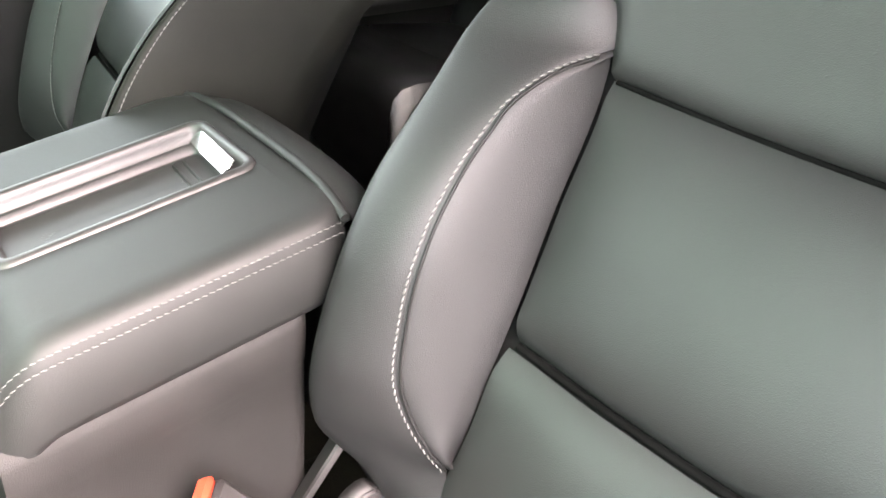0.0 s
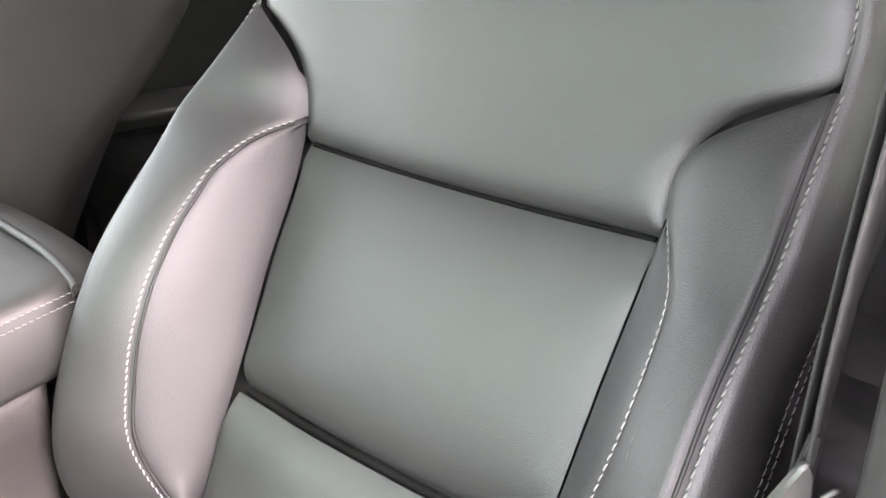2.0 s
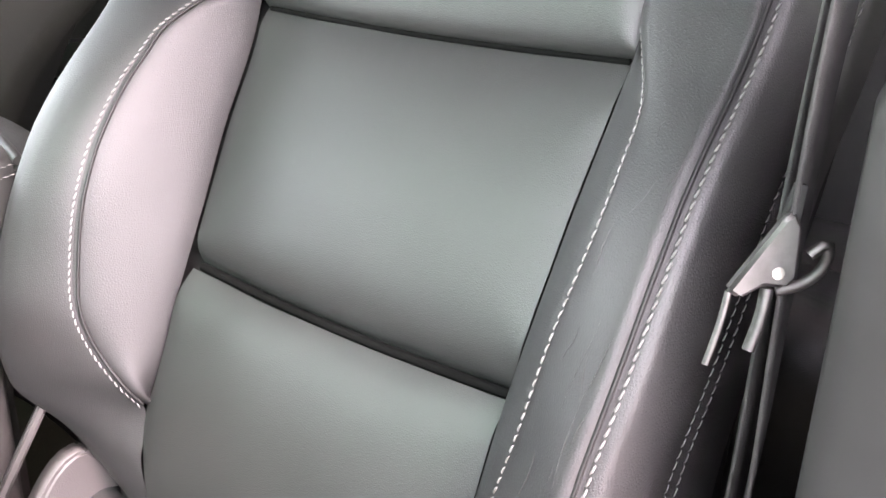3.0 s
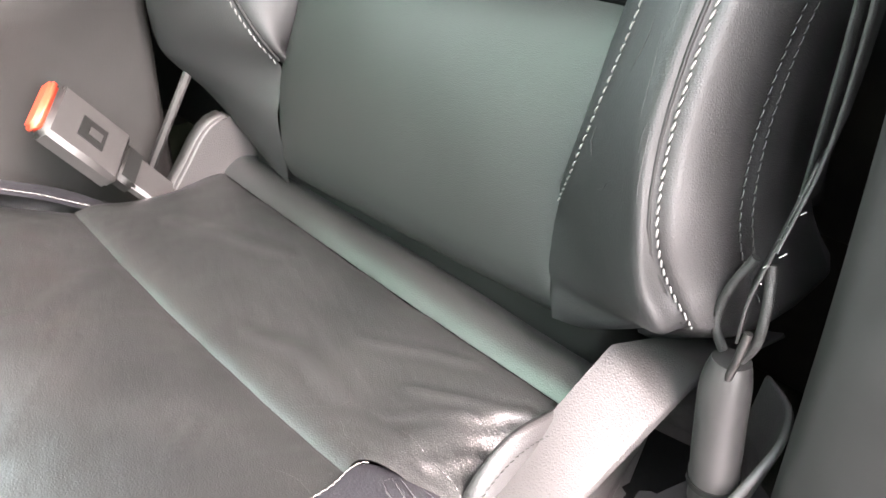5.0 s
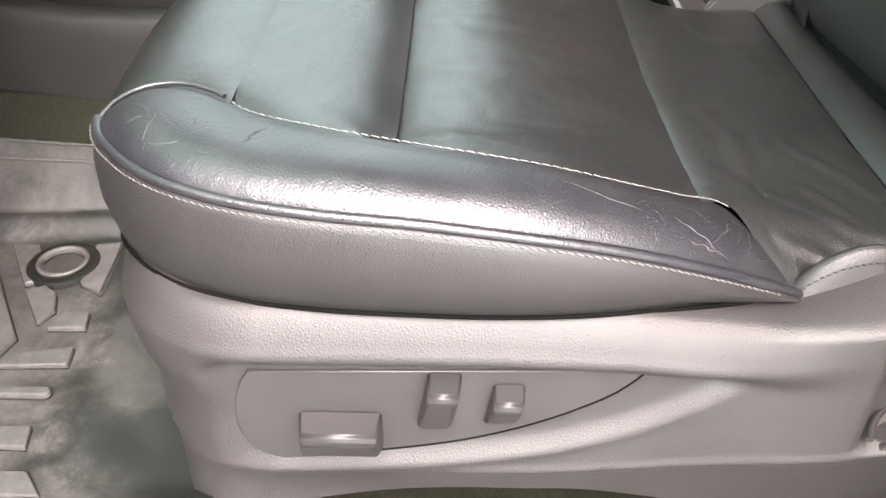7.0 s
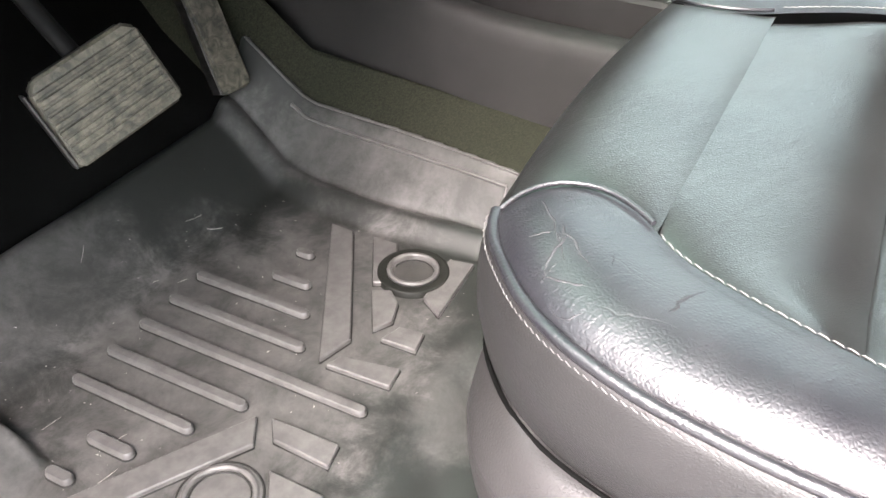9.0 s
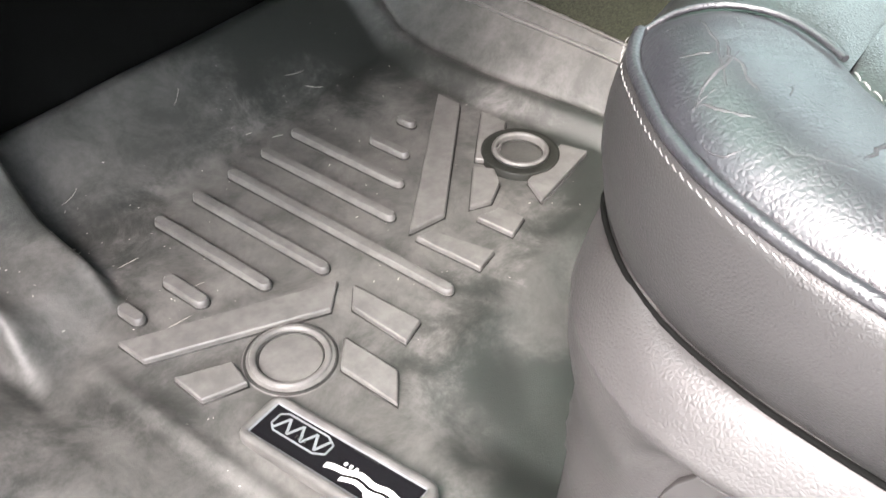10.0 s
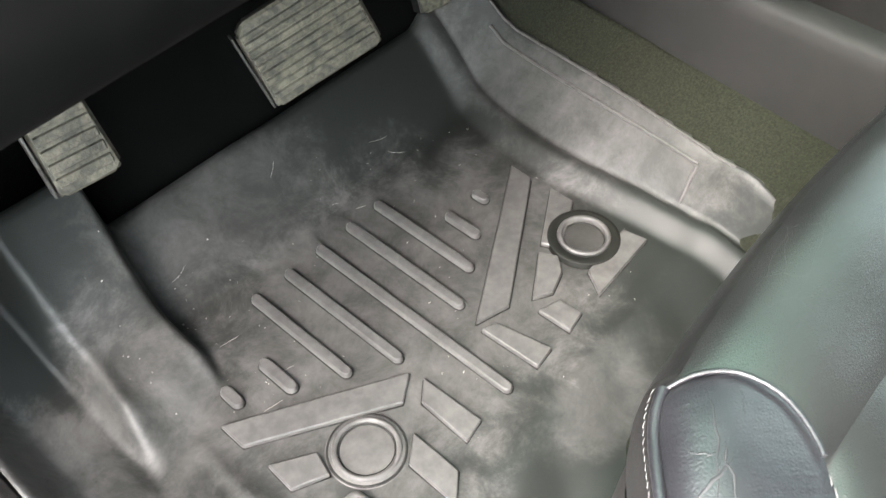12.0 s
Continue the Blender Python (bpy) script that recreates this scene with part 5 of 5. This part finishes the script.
        part(name, turned(bm, tilt), material, badge)
    def stroke(a, b, w):
        d = Vector((b[0] - a[0], b[1] - a[1])).normalized() * w / 2
        return [(a[0] - d.y, a[1] + d.x), (b[0] - d.y, b[1] + d.x), (b[0] + d.y, b[1] - d.x), (a[0] + d.y, a[1] - d.x)]
    # emblem: a rounded outline with a zigzag inside
    emblem = [stroke(a, b, 0.0016) for a, b in (((-0.228, 0.553), (-0.228, 0.512)), ((-0.228, 0.512), (-0.2325, 0.503)), ((-0.2325, 0.503), (-0.242, 0.503)), ((-0.242, 0.503), (-0.2465, 0.512)), ((-0.2465, 0.512), (-0.2465, 0.553)), ((-0.2465, 0.553), (-0.242, 0.559)), ((-0.242, 0.559), (-0.232, 0.559)), ((-0.232, 0.559), (-0.228, 0.553)))]
    zig = [(-0.244, 0.555), (-0.231, 0.548), (-0.244, 0.541), (-0.231, 0.534), (-0.244, 0.527), (-0.231, 0.520), (-0.244, 0.513), (-0.231, 0.507)]
    emblem += [stroke(p, q, 0.0022) for p, q in zip(zig, zig[1:])]
    bars(emblem, SILVER, "emblem")
    bars([stroke((-0.243, 0.533 - 0.003 * k), (-0.240, 0.533 - 0.003 * k), 0.0014) for k in range(4)], DARK, "print_bars")
    wave = []
    ys = np.linspace(0.497, 0.428, 13)
    crest = [-0.2475 + 0.0060 * ease(0.497, 0.470, y) + 0.0011 * math.sin((0.497 - y) * 260) for y in ys]
    for i in range(12):
        wave.append([(crest[i] + 0.0012, ys[i]), (crest[i + 1] + 0.0012, ys[i + 1]), (crest[i + 1] - 0.0036, ys[i + 1]), (crest[i] - 0.0036, ys[i])])
        if 2 < i < 11:
            wave.append([(crest[i] - 0.0062, ys[i]), (crest[i + 1] - 0.0062, ys[i + 1]), (crest[i + 1] - 0.0100, ys[i + 1]), (crest[i] - 0.0100, ys[i])])
    wave += [stroke((-0.2520, 0.456 - 0.012 * k), (-0.2572, 0.446 - 0.012 * k), 0.0040) for k in range(2)]
    wave += [stroke((-0.2385, 0.484 - 0.005 * k), (-0.2415, 0.484 - 0.005 * k), 0.0022) for k in range(3)]
    bars(wave, WHITE, "wave_print")
    bars([stroke((-0.2265, 0.486 - 0.0028 * k), (-0.2265, 0.4875 - 0.0028 * k), 0.0016) for k in range(9)], DARK, "print_bars")
    # bead frame on the tunnel side
    def on_wall(y, f):
        b, t = WALL_BASE(y) + 0.018, WALL_TOP(y) - 0.003
        x = b + (t - b) * f
        return (x, y, liner_z(x, y) + 0.0008)
    part("panel_bead", tube([on_wall(0.541, 0.05), on_wall(0.541, 0.4), on_wall(0.541, 0.72)], 0.0026, 6), RAISED, mat_ob)
    part("panel_bead", tube([on_wall(y, 0.74) for y in np.linspace(0.541, 0.88, 14)], 0.0026, 6), RAISED, mat_ob)
    part("panel_bead", tube([on_wall(y, 1.0) for y in np.linspace(0.50, 0.965, 20)], 0.0018, 6), RAISED, mat_ob)


floor_liner()


def dust_flecks():
    """Pale grit lying on the liner, too fine to count."""
    rng = random.Random(5)
    bm = bmesh.new()
    for k in range(120):
        x, y = rng.uniform(-0.30, 0.24), rng.uniform(0.50, 0.95) if k % 3 else rng.gauss(0.82, 0.05)
        if k % 4 == 0:
            x, y = rng.gauss(-0.20, 0.03), rng.gauss(0.80, 0.06)
        r, a, stretch = rng.uniform(0.00025, 0.0007), rng.uniform(0, 3.14), rng.choice((1, 1, 1.5, 3))
        z = liner_z(x, y) + 0.0005
        top = bm.verts.new((x, y, z + r * 0.7))
        ring = []
        for q in range(5):
            c, d = r * stretch * math.cos(q * 1.257), r * math.sin(q * 1.257)
            ring.append(bm.verts.new((x + c * math.cos(a) - d * math.sin(a), y + c * math.sin(a) + d * math.cos(a), z)))
        for q in range(5):
            bm.faces.new((ring[q], ring[(q + 1) % 5], top))
    for k in range(10):                             # scuffs
        x, y = (rng.gauss(-0.205, 0.02), rng.gauss(0.79, 0.05)) if k % 2 else (rng.uniform(-0.12, 0.16), rng.gauss(0.87, 0.03))
        a, bend, size = rng.uniform(-0.7, 0.7), rng.uniform(-0.4, 0.4), rng.uniform(0.006, 0.03)
        pts = []
        for q in range(7):
            f = q / 6 - 0.5
            px, py = x + size * f * math.cos(a + bend * f), y + size * f * math.sin(a + bend * f)
            pts.append((px, py, liner_z(px, py) + 0.0001))
        tube(pts, 0.00028, 4, bm, taper=[0.2, 0.7, 1, 0.6, 1, 0.7, 0.2])
    solid("grit", bm, GRIT, "pale grit scattered over the rubber liner", "dirt", "stuff")


dust_flecks()


# ---- pedals ----
def pedal(name, label, corner, across, up, ribs, thick=0.014, arm_to=None, group="pedals"):
    """corner: lower left corner of the pad; across and up: its edges."""
    c, a, u = Vector(corner), Vector(across), Vector(up)
    u = u - a * u.dot(a) / a.dot(a)
    w, h = a.length, u.length
    m = Matrix((a.normalized(), u.normalized(), a.normalized().cross(u.normalized()))).transposed().to_4x4()
    m.translation = c
    p = thing(name, label, "pedal", tuple(c + a / 2 + u / 2), group=group)
    edge = [(0.006, 0), (w - 0.006, 0), (w, 0.006), (w - 0.004, h - 0.01), (w - 0.016, h), (0.016, h), (0.004, h - 0.01), (0, 0.006)]
    part("pedal_pad", turned(prism(edge, "z", -thick, 0, 0.003), m), PEDAL, p, "worn dusty rubber pedal pad")
    for k in range(ribs):
        y = h * (0.10 + 0.8 * (k + 0.5) / ribs)
        part("pad_rib", turned(block(0.006, w - 0.006, y - h * 0.28 / ribs, y + h * 0.28 / ribs, -0.001, 0.0028, 0.001, 1), m), PEDAL, p)
    part("metal_edge", turned(block(-0.0015, 0.0012, 0.004, h - 0.008, -thick, 0.001, 0.0006, 1), m), STEEL, p, "bare metal edge")
    if arm_to:
        s = m @ Vector((w / 2, h * 0.7, -thick))
        part("pedal_arm", tube(along([s, s + (Vector(arm_to) - s) * 0.5 + Vector((0, 0.03, 0)), arm_to], 10), 0.010, 8), DARK, p)
    return p


pedal("brake_pedal", "wide ribbed brake pedal, rubber worn and dusty", (-0.026, 0.868, 0.176), (0.122, -0.040, 0.040), (-0.020, 0.034, 0.090), 9, arm_to=(0.05, 1.06, 0.46))
pedal("parking_brake_pedal", "small ribbed parking brake pedal pad", (-0.272, 0.845, 0.246), (0.060, -0.010, 0.004), (-0.016, 0.030, 0.075), 5, arm_to=(-0.26, 1.05, 0.5))
pedal("accelerator_pedal", "smooth grey accelerator pedal", (0.258, 0.925, 0.120), (0.050, -0.012, 0.002), (-0.010, 0.075, 0.17), 1, 0.018, arm_to=(0.27, 1.1, 0.4))


# ---- cabin ----
def grid_ground(name, size, z, material, label):
    bm = bmesh.new()
    bmesh.ops.create_grid(bm, x_segments=40, y_segments=40, size=size)
    bmesh.ops.translate(bm, verts=bm.verts, vec=(0, 0, z))
    return solid(name, bm, material, label, "ground", "structure")


grid_ground("ground", 400, -0.62, ASPHALT, "grey asphalt ground outside the vehicle")
# carpeted floor and tunnel
rows = []
xs = list(np.linspace(-0.44, 0.30, 24)) + list(np.linspace(0.305, 0.42, 30)) + list(np.linspace(0.44, 1.24, 30))
for y in np.linspace(-1.3, 1.25, 90):
    row = []
    for x in xs:
        t = WALL_TOP(y) if y > 0.2 else 0.30
        z = -0.022 + 0.105 * ease(t - 0.03, t + 0.002, x) + (0.033 + 0.085 * (min(max(y, 0.2), 0.95) - 0.503)) * min(max((x - t) / (0.398 - t), 0), 1) - 0.05 * ease(0.398, 0.405, x)
        z -= 0.115 * ease(0.60, 0.62, x)
        z += max(y - 0.88, 0) * 0.72
        z += 0.05 * ease(-0.41, -0.44, x)
        row.append((x, y, z))
    rows.append(row)
solid("floor", sheet(rows), CARPET, "dark greenish speckled carpet over the floor tunnel", "carpet", "structure")
# door sill
solid("door_sill", prism([(-0.428, 0.050), (-0.436, 0.064), (-0.460, 0.062), (-0.475, 0.045), (-0.48, -0.10), (-0.44, -0.10), (-0.435, -0.02)], "y", -1.25, 1.2, 0.006), PLASTIC, "grey plastic door sill trim", "door sill", "structure")
solid("rocker_panel", prism([(-0.478, 0.048), (-0.57, 0.030), (-0.60, 0.0), (-0.62, -0.10), (-0.60, -0.24), (-0.50, -0.28), (-0.482, -0.10)], "y", -1.25, 1.2, 0.008), PAINT, "painted rocker panel below the door sill", "body panel", "structure")


def pillar_trim():
    p = thing("pillar_trim", "smooth grey centre pillar trim beside the seat", "pillar trim", (-0.45, -0.3, 0.0), "structure")
    rows = []
    for z in np.linspace(0.0, 1.36, 30):
        lean = -0.11 * ease(0.76, 0.90, z) + 0.10 * ease(1.0, 1.36, z)
        wide = 0.02 * ease(0.5, 0.1, z)
        outline = along([(-0.352 + lean, -0.42, z), (-0.346 + lean, -0.258, z), (-0.356 + lean, -0.228 + wide, z), (-0.39 + lean, -0.208 + wide, z), (-0.50 + lean, -0.20 + wide, z), (-0.56 + lean, -0.215, z), (-0.575 + lean, -0.26, z), (-0.575 + lean, -0.42, z)], 30)
        rows.append([tuple(q) for q in outline])
    part("trim_shell", sheet(rows, True), DARK, p)
    part("trim_pad", sheet([[(q[0] - 0.0, q[1] + 0.003, q[2]) for q in r[6:22]] for r in rows]), SMOOTH, p, "smooth grey trim face")
    part("belt_guide", block(-0.474, -0.460, -0.36, -0.31, 0.80, 1.00, 0.006), SMOOTH, p)
    part("guide_screw", tube([(-0.461, -0.335, 0.84), (-0.457, -0.335, 0.84)], 0.005, 10), STEEL, p)


pillar_trim()
# dashboard: lower cover over the pedals
dash = thing("dashboard", "dark dashboard lower cover above the pedals", "dashboard", (0.3, 1.0, 0.5), "structure")
rows = []
for y, z in ((0.63, 0.62), (0.60, 0.56), (0.60, 0.52), (0.63, 0.49), (0.70, 0.455), (0.80, 0.435), (0.95, 0.43), (1.2, 0.44)):
    rows.append([(x, y + 0.02 * math.sin((x + 0.4) * 3), z) for x in np.linspace(-0.44, 1.24, 30)])
# knee panel in the shade tone, darker than its own plastic
part("knee_panel", sheet(rows), SHADE, dash, "knee panel darkened to near black for shade")
rows = [[(x, y, z) for x in np.linspace(-0.44, 1.24, 12)] for y, z in ((0.64, 0.61), (0.66, 0.74), (0.72, 0.80), (0.84, 0.84), (1.05, 0.85), (1.35, 0.80))]
part("dash_top", sheet(rows), DARK, dash)
# black sheet over the carpet, standing in for the shade under the dash
rows = [[(x, y, z) for x in np.linspace(-0.435, 0.40, 20)] for y, z in ((0.940, 0.022), (0.965, 0.0415), (1.0, 0.070), (1.1, 0.146), (1.2, 0.25))]
solid("toe_shade", sheet(rows), SHADE, "black sheet over the toe area, standing in for shade", "wall", "structure")
solid("firewall", block(-0.44, 1.24, 1.20, 1.25, -0.05, 0.80, 0.005), DARK, "dark firewall behind the pedals", "wall", "structure")
# out of view; added to keep door light off the toe area
solid("unseen_kick_panel", block(-0.47, -0.435, 0.82, 1.22, 0.0, 0.80, 0.008), DARK, "unseen dark kick panel, added to block light from the footwell", "trim panel", "structure")
# roof, far side, rear
solid("ceiling", block(-0.40, 1.20, -1.9, 0.40, 1.36, 1.40, 0.02), LINING, "light grey headliner", "ceiling", "structure")
solid("wall_far_lower", block(1.20, 1.27, -1.9, 1.22, -0.10, 0.74, 0.01), DARK, "dark far door panels", "door panel", "structure")
solid("wall_far_pillar", block(1.16, 1.24, -0.38, -0.26, 0.74, 1.37, 0.01), DARK, "dark far centre pillar", "pillar", "structure")
solid("wall_rear", block(-0.44, 1.24, -1.95, -1.88, -0.1, 1.0, 0.01), DARK, "dark rear cabin wall", "wall", "structure")
solid("wall_near_rear", block(-0.57, -0.44, -1.9, -0.42, -0.1, 0.78, 0.01), DARK, "dark closed rear door on the near side", "door panel", "structure")
solid("windscreen", prism([(1.33, 0.80), (0.40, 1.38), (0.405, 1.386), (1.335, 0.806)], "x", -0.42, 1.22), GLASS, "green tinted windscreen", "windscreen", "structure")
solid("window_near_rear", block(-0.47, -0.466, -1.9, -0.42, 0.78, 1.36, 0), PRIVACY, "dark tinted near rear side window", "window", "structure")
solid("window_far", block(1.205, 1.209, -0.26, 0.75, 0.74, 1.36, 0), CLEAR, "clear side window", "window", "structure")
solid("wall_far_rear_upper", block(1.20, 1.27, -1.9, -0.38, 0.74, 0.98, 0.01), DARK, "dark upper rear door panel", "door panel", "structure")
solid("window_far_rear", block(1.205, 1.209, -1.9, -0.38, 0.98, 1.36, 0), PRIVACY, "dark tinted rear side window", "window", "structure")
solid("window_rear", block(-0.44, 1.24, -1.92, -1.916, 1.0, 1.37, 0), PRIVACY, "dark tinted rear cab window", "window", "structure")


def rear_bench():
    b = thing("rear_bench", "dark leather rear bench seat with a raised seam", "car seat", (0.4, -1.0, 0.1))
    for x0, x1 in ((-0.40, 0.05), (0.815, 1.16)):
        rows = []
        for y, z in ((-0.70, 0.20), (-0.64, 0.30), (-0.612, 0.40), (-0.606, 0.45), (-0.612, 0.472), (-0.63, 0.486), (-0.66, 0.491), (-0.762, 0.486), (-0.768, 0.480), (-0.776, 0.480), (-0.784, 0.486), (-0.95, 0.470), (-1.0, 0.462), (-1.15, 0.42)):
            row = [(x0 + (x1 - x0) * u, y - 0.006 * (2 * u - 1) ** 6, z - 0.012 * abs(2 * u - 1) ** 10) for u in spread(26)]
            rows.append([(x0 + 0.01, y, 0.2)] + row + [(x1 - 0.01, y, 0.2)])
        part("bench_cushion", sheet(rows), SEATED, b)
        rows = []
        for y, z in ((-0.96, 0.43), (-0.97, 0.47), (-1.04, 0.7), (-1.12, 0.95), (-1.15, 0.98), (-1.20, 0.95), (-1.18, 0.4)):
            rows.append([(x0 + (x1 - x0) * u, y - 0.02 * abs(2 * u - 1) ** 6, z) for u in spread(20)])
        part("bench_back", sheet(rows), LEATHER, b)
    rows = []
    for y, z in ((-0.72, 0.20), (-0.665, 0.34), (-0.650, 0.42), (-0.655, 0.452), (-0.672, 0.466), (-0.70, 0.470), (-0.90, 0.458), (-1.05, 0.44)):
        rows.append([(0.062 + 0.744 * u, y, z - 0.010 * abs(2 * u - 1) ** 12) for u in spread(20)])
    part("bench_cushion", sheet(rows), SEATED, b)
    part("bench_base", block(-0.38, 1.14, -1.15, -0.70, -0.02, 0.24, 0.01), DARK, b)
    part("bench_back", block(0.055, 0.81, -1.20, -1.05, 0.22, 0.95, 0.03), SIDE, b)


rear_bench()


def far_rear_door():
    d = thing("rear_door", "dark rear door panel with a grab handle and armrest", "door panel", (1.19, -0.9, 0.4), "structure")
    part("armrest", block(1.12, 1.20, -1.15, -0.62, 0.50, 0.56, 0.02), SMOOTH, d, "brownish grey armrest")
    part("grab_handle", tube(along([(1.19, -0.70, 0.60), (1.14, -0.68, 0.64), (1.14, -0.62, 0.72), (1.19, -0.60, 0.76)], 14), 0.012, 8), SMOOTH, d)
    part("map_pocket", block(1.15, 1.20, -1.15, -0.55, 0.12, 0.26, 0.02), DARK, d)


far_rear_door()


# unseen open front door, added to block low light from the front left
door = thing("door_1", "unseen open front door, added to block light from the front left", "car door", (-1.0, 0.68, 0.3), "structure")
part("trim_panel", prism([(-0.58, 1.00), (-1.52, 0.52), (-1.55, 0.58), (-0.61, 1.06)], "z", -0.15, 0.82, 0.012), DARK, door)
part("window_pane", prism([(-0.62, 0.995), (-1.50, 0.55), (-1.502, 0.554), (-0.622, 0.999)], "z", 0.82, 1.33), CLEAR, door, "clear door glass")
for a, b in (((-0.60, 0.99), (-0.64, 0.97)), ((-1.48, 0.541), (-1.52, 0.52))):
    part("window_frame", prism([a, b, (b[0] - 0.03, b[1] + 0.04), (a[0] - 0.03, a[1] + 0.04)], "z", 0.82, 1.37, 0.006), DARK, door)
part("window_frame", prism([(-0.60, 0.99), (-1.52, 0.52), (-1.55, 0.56), (-0.63, 1.03)], "z", 1.33, 1.37, 0.006), DARK, door)
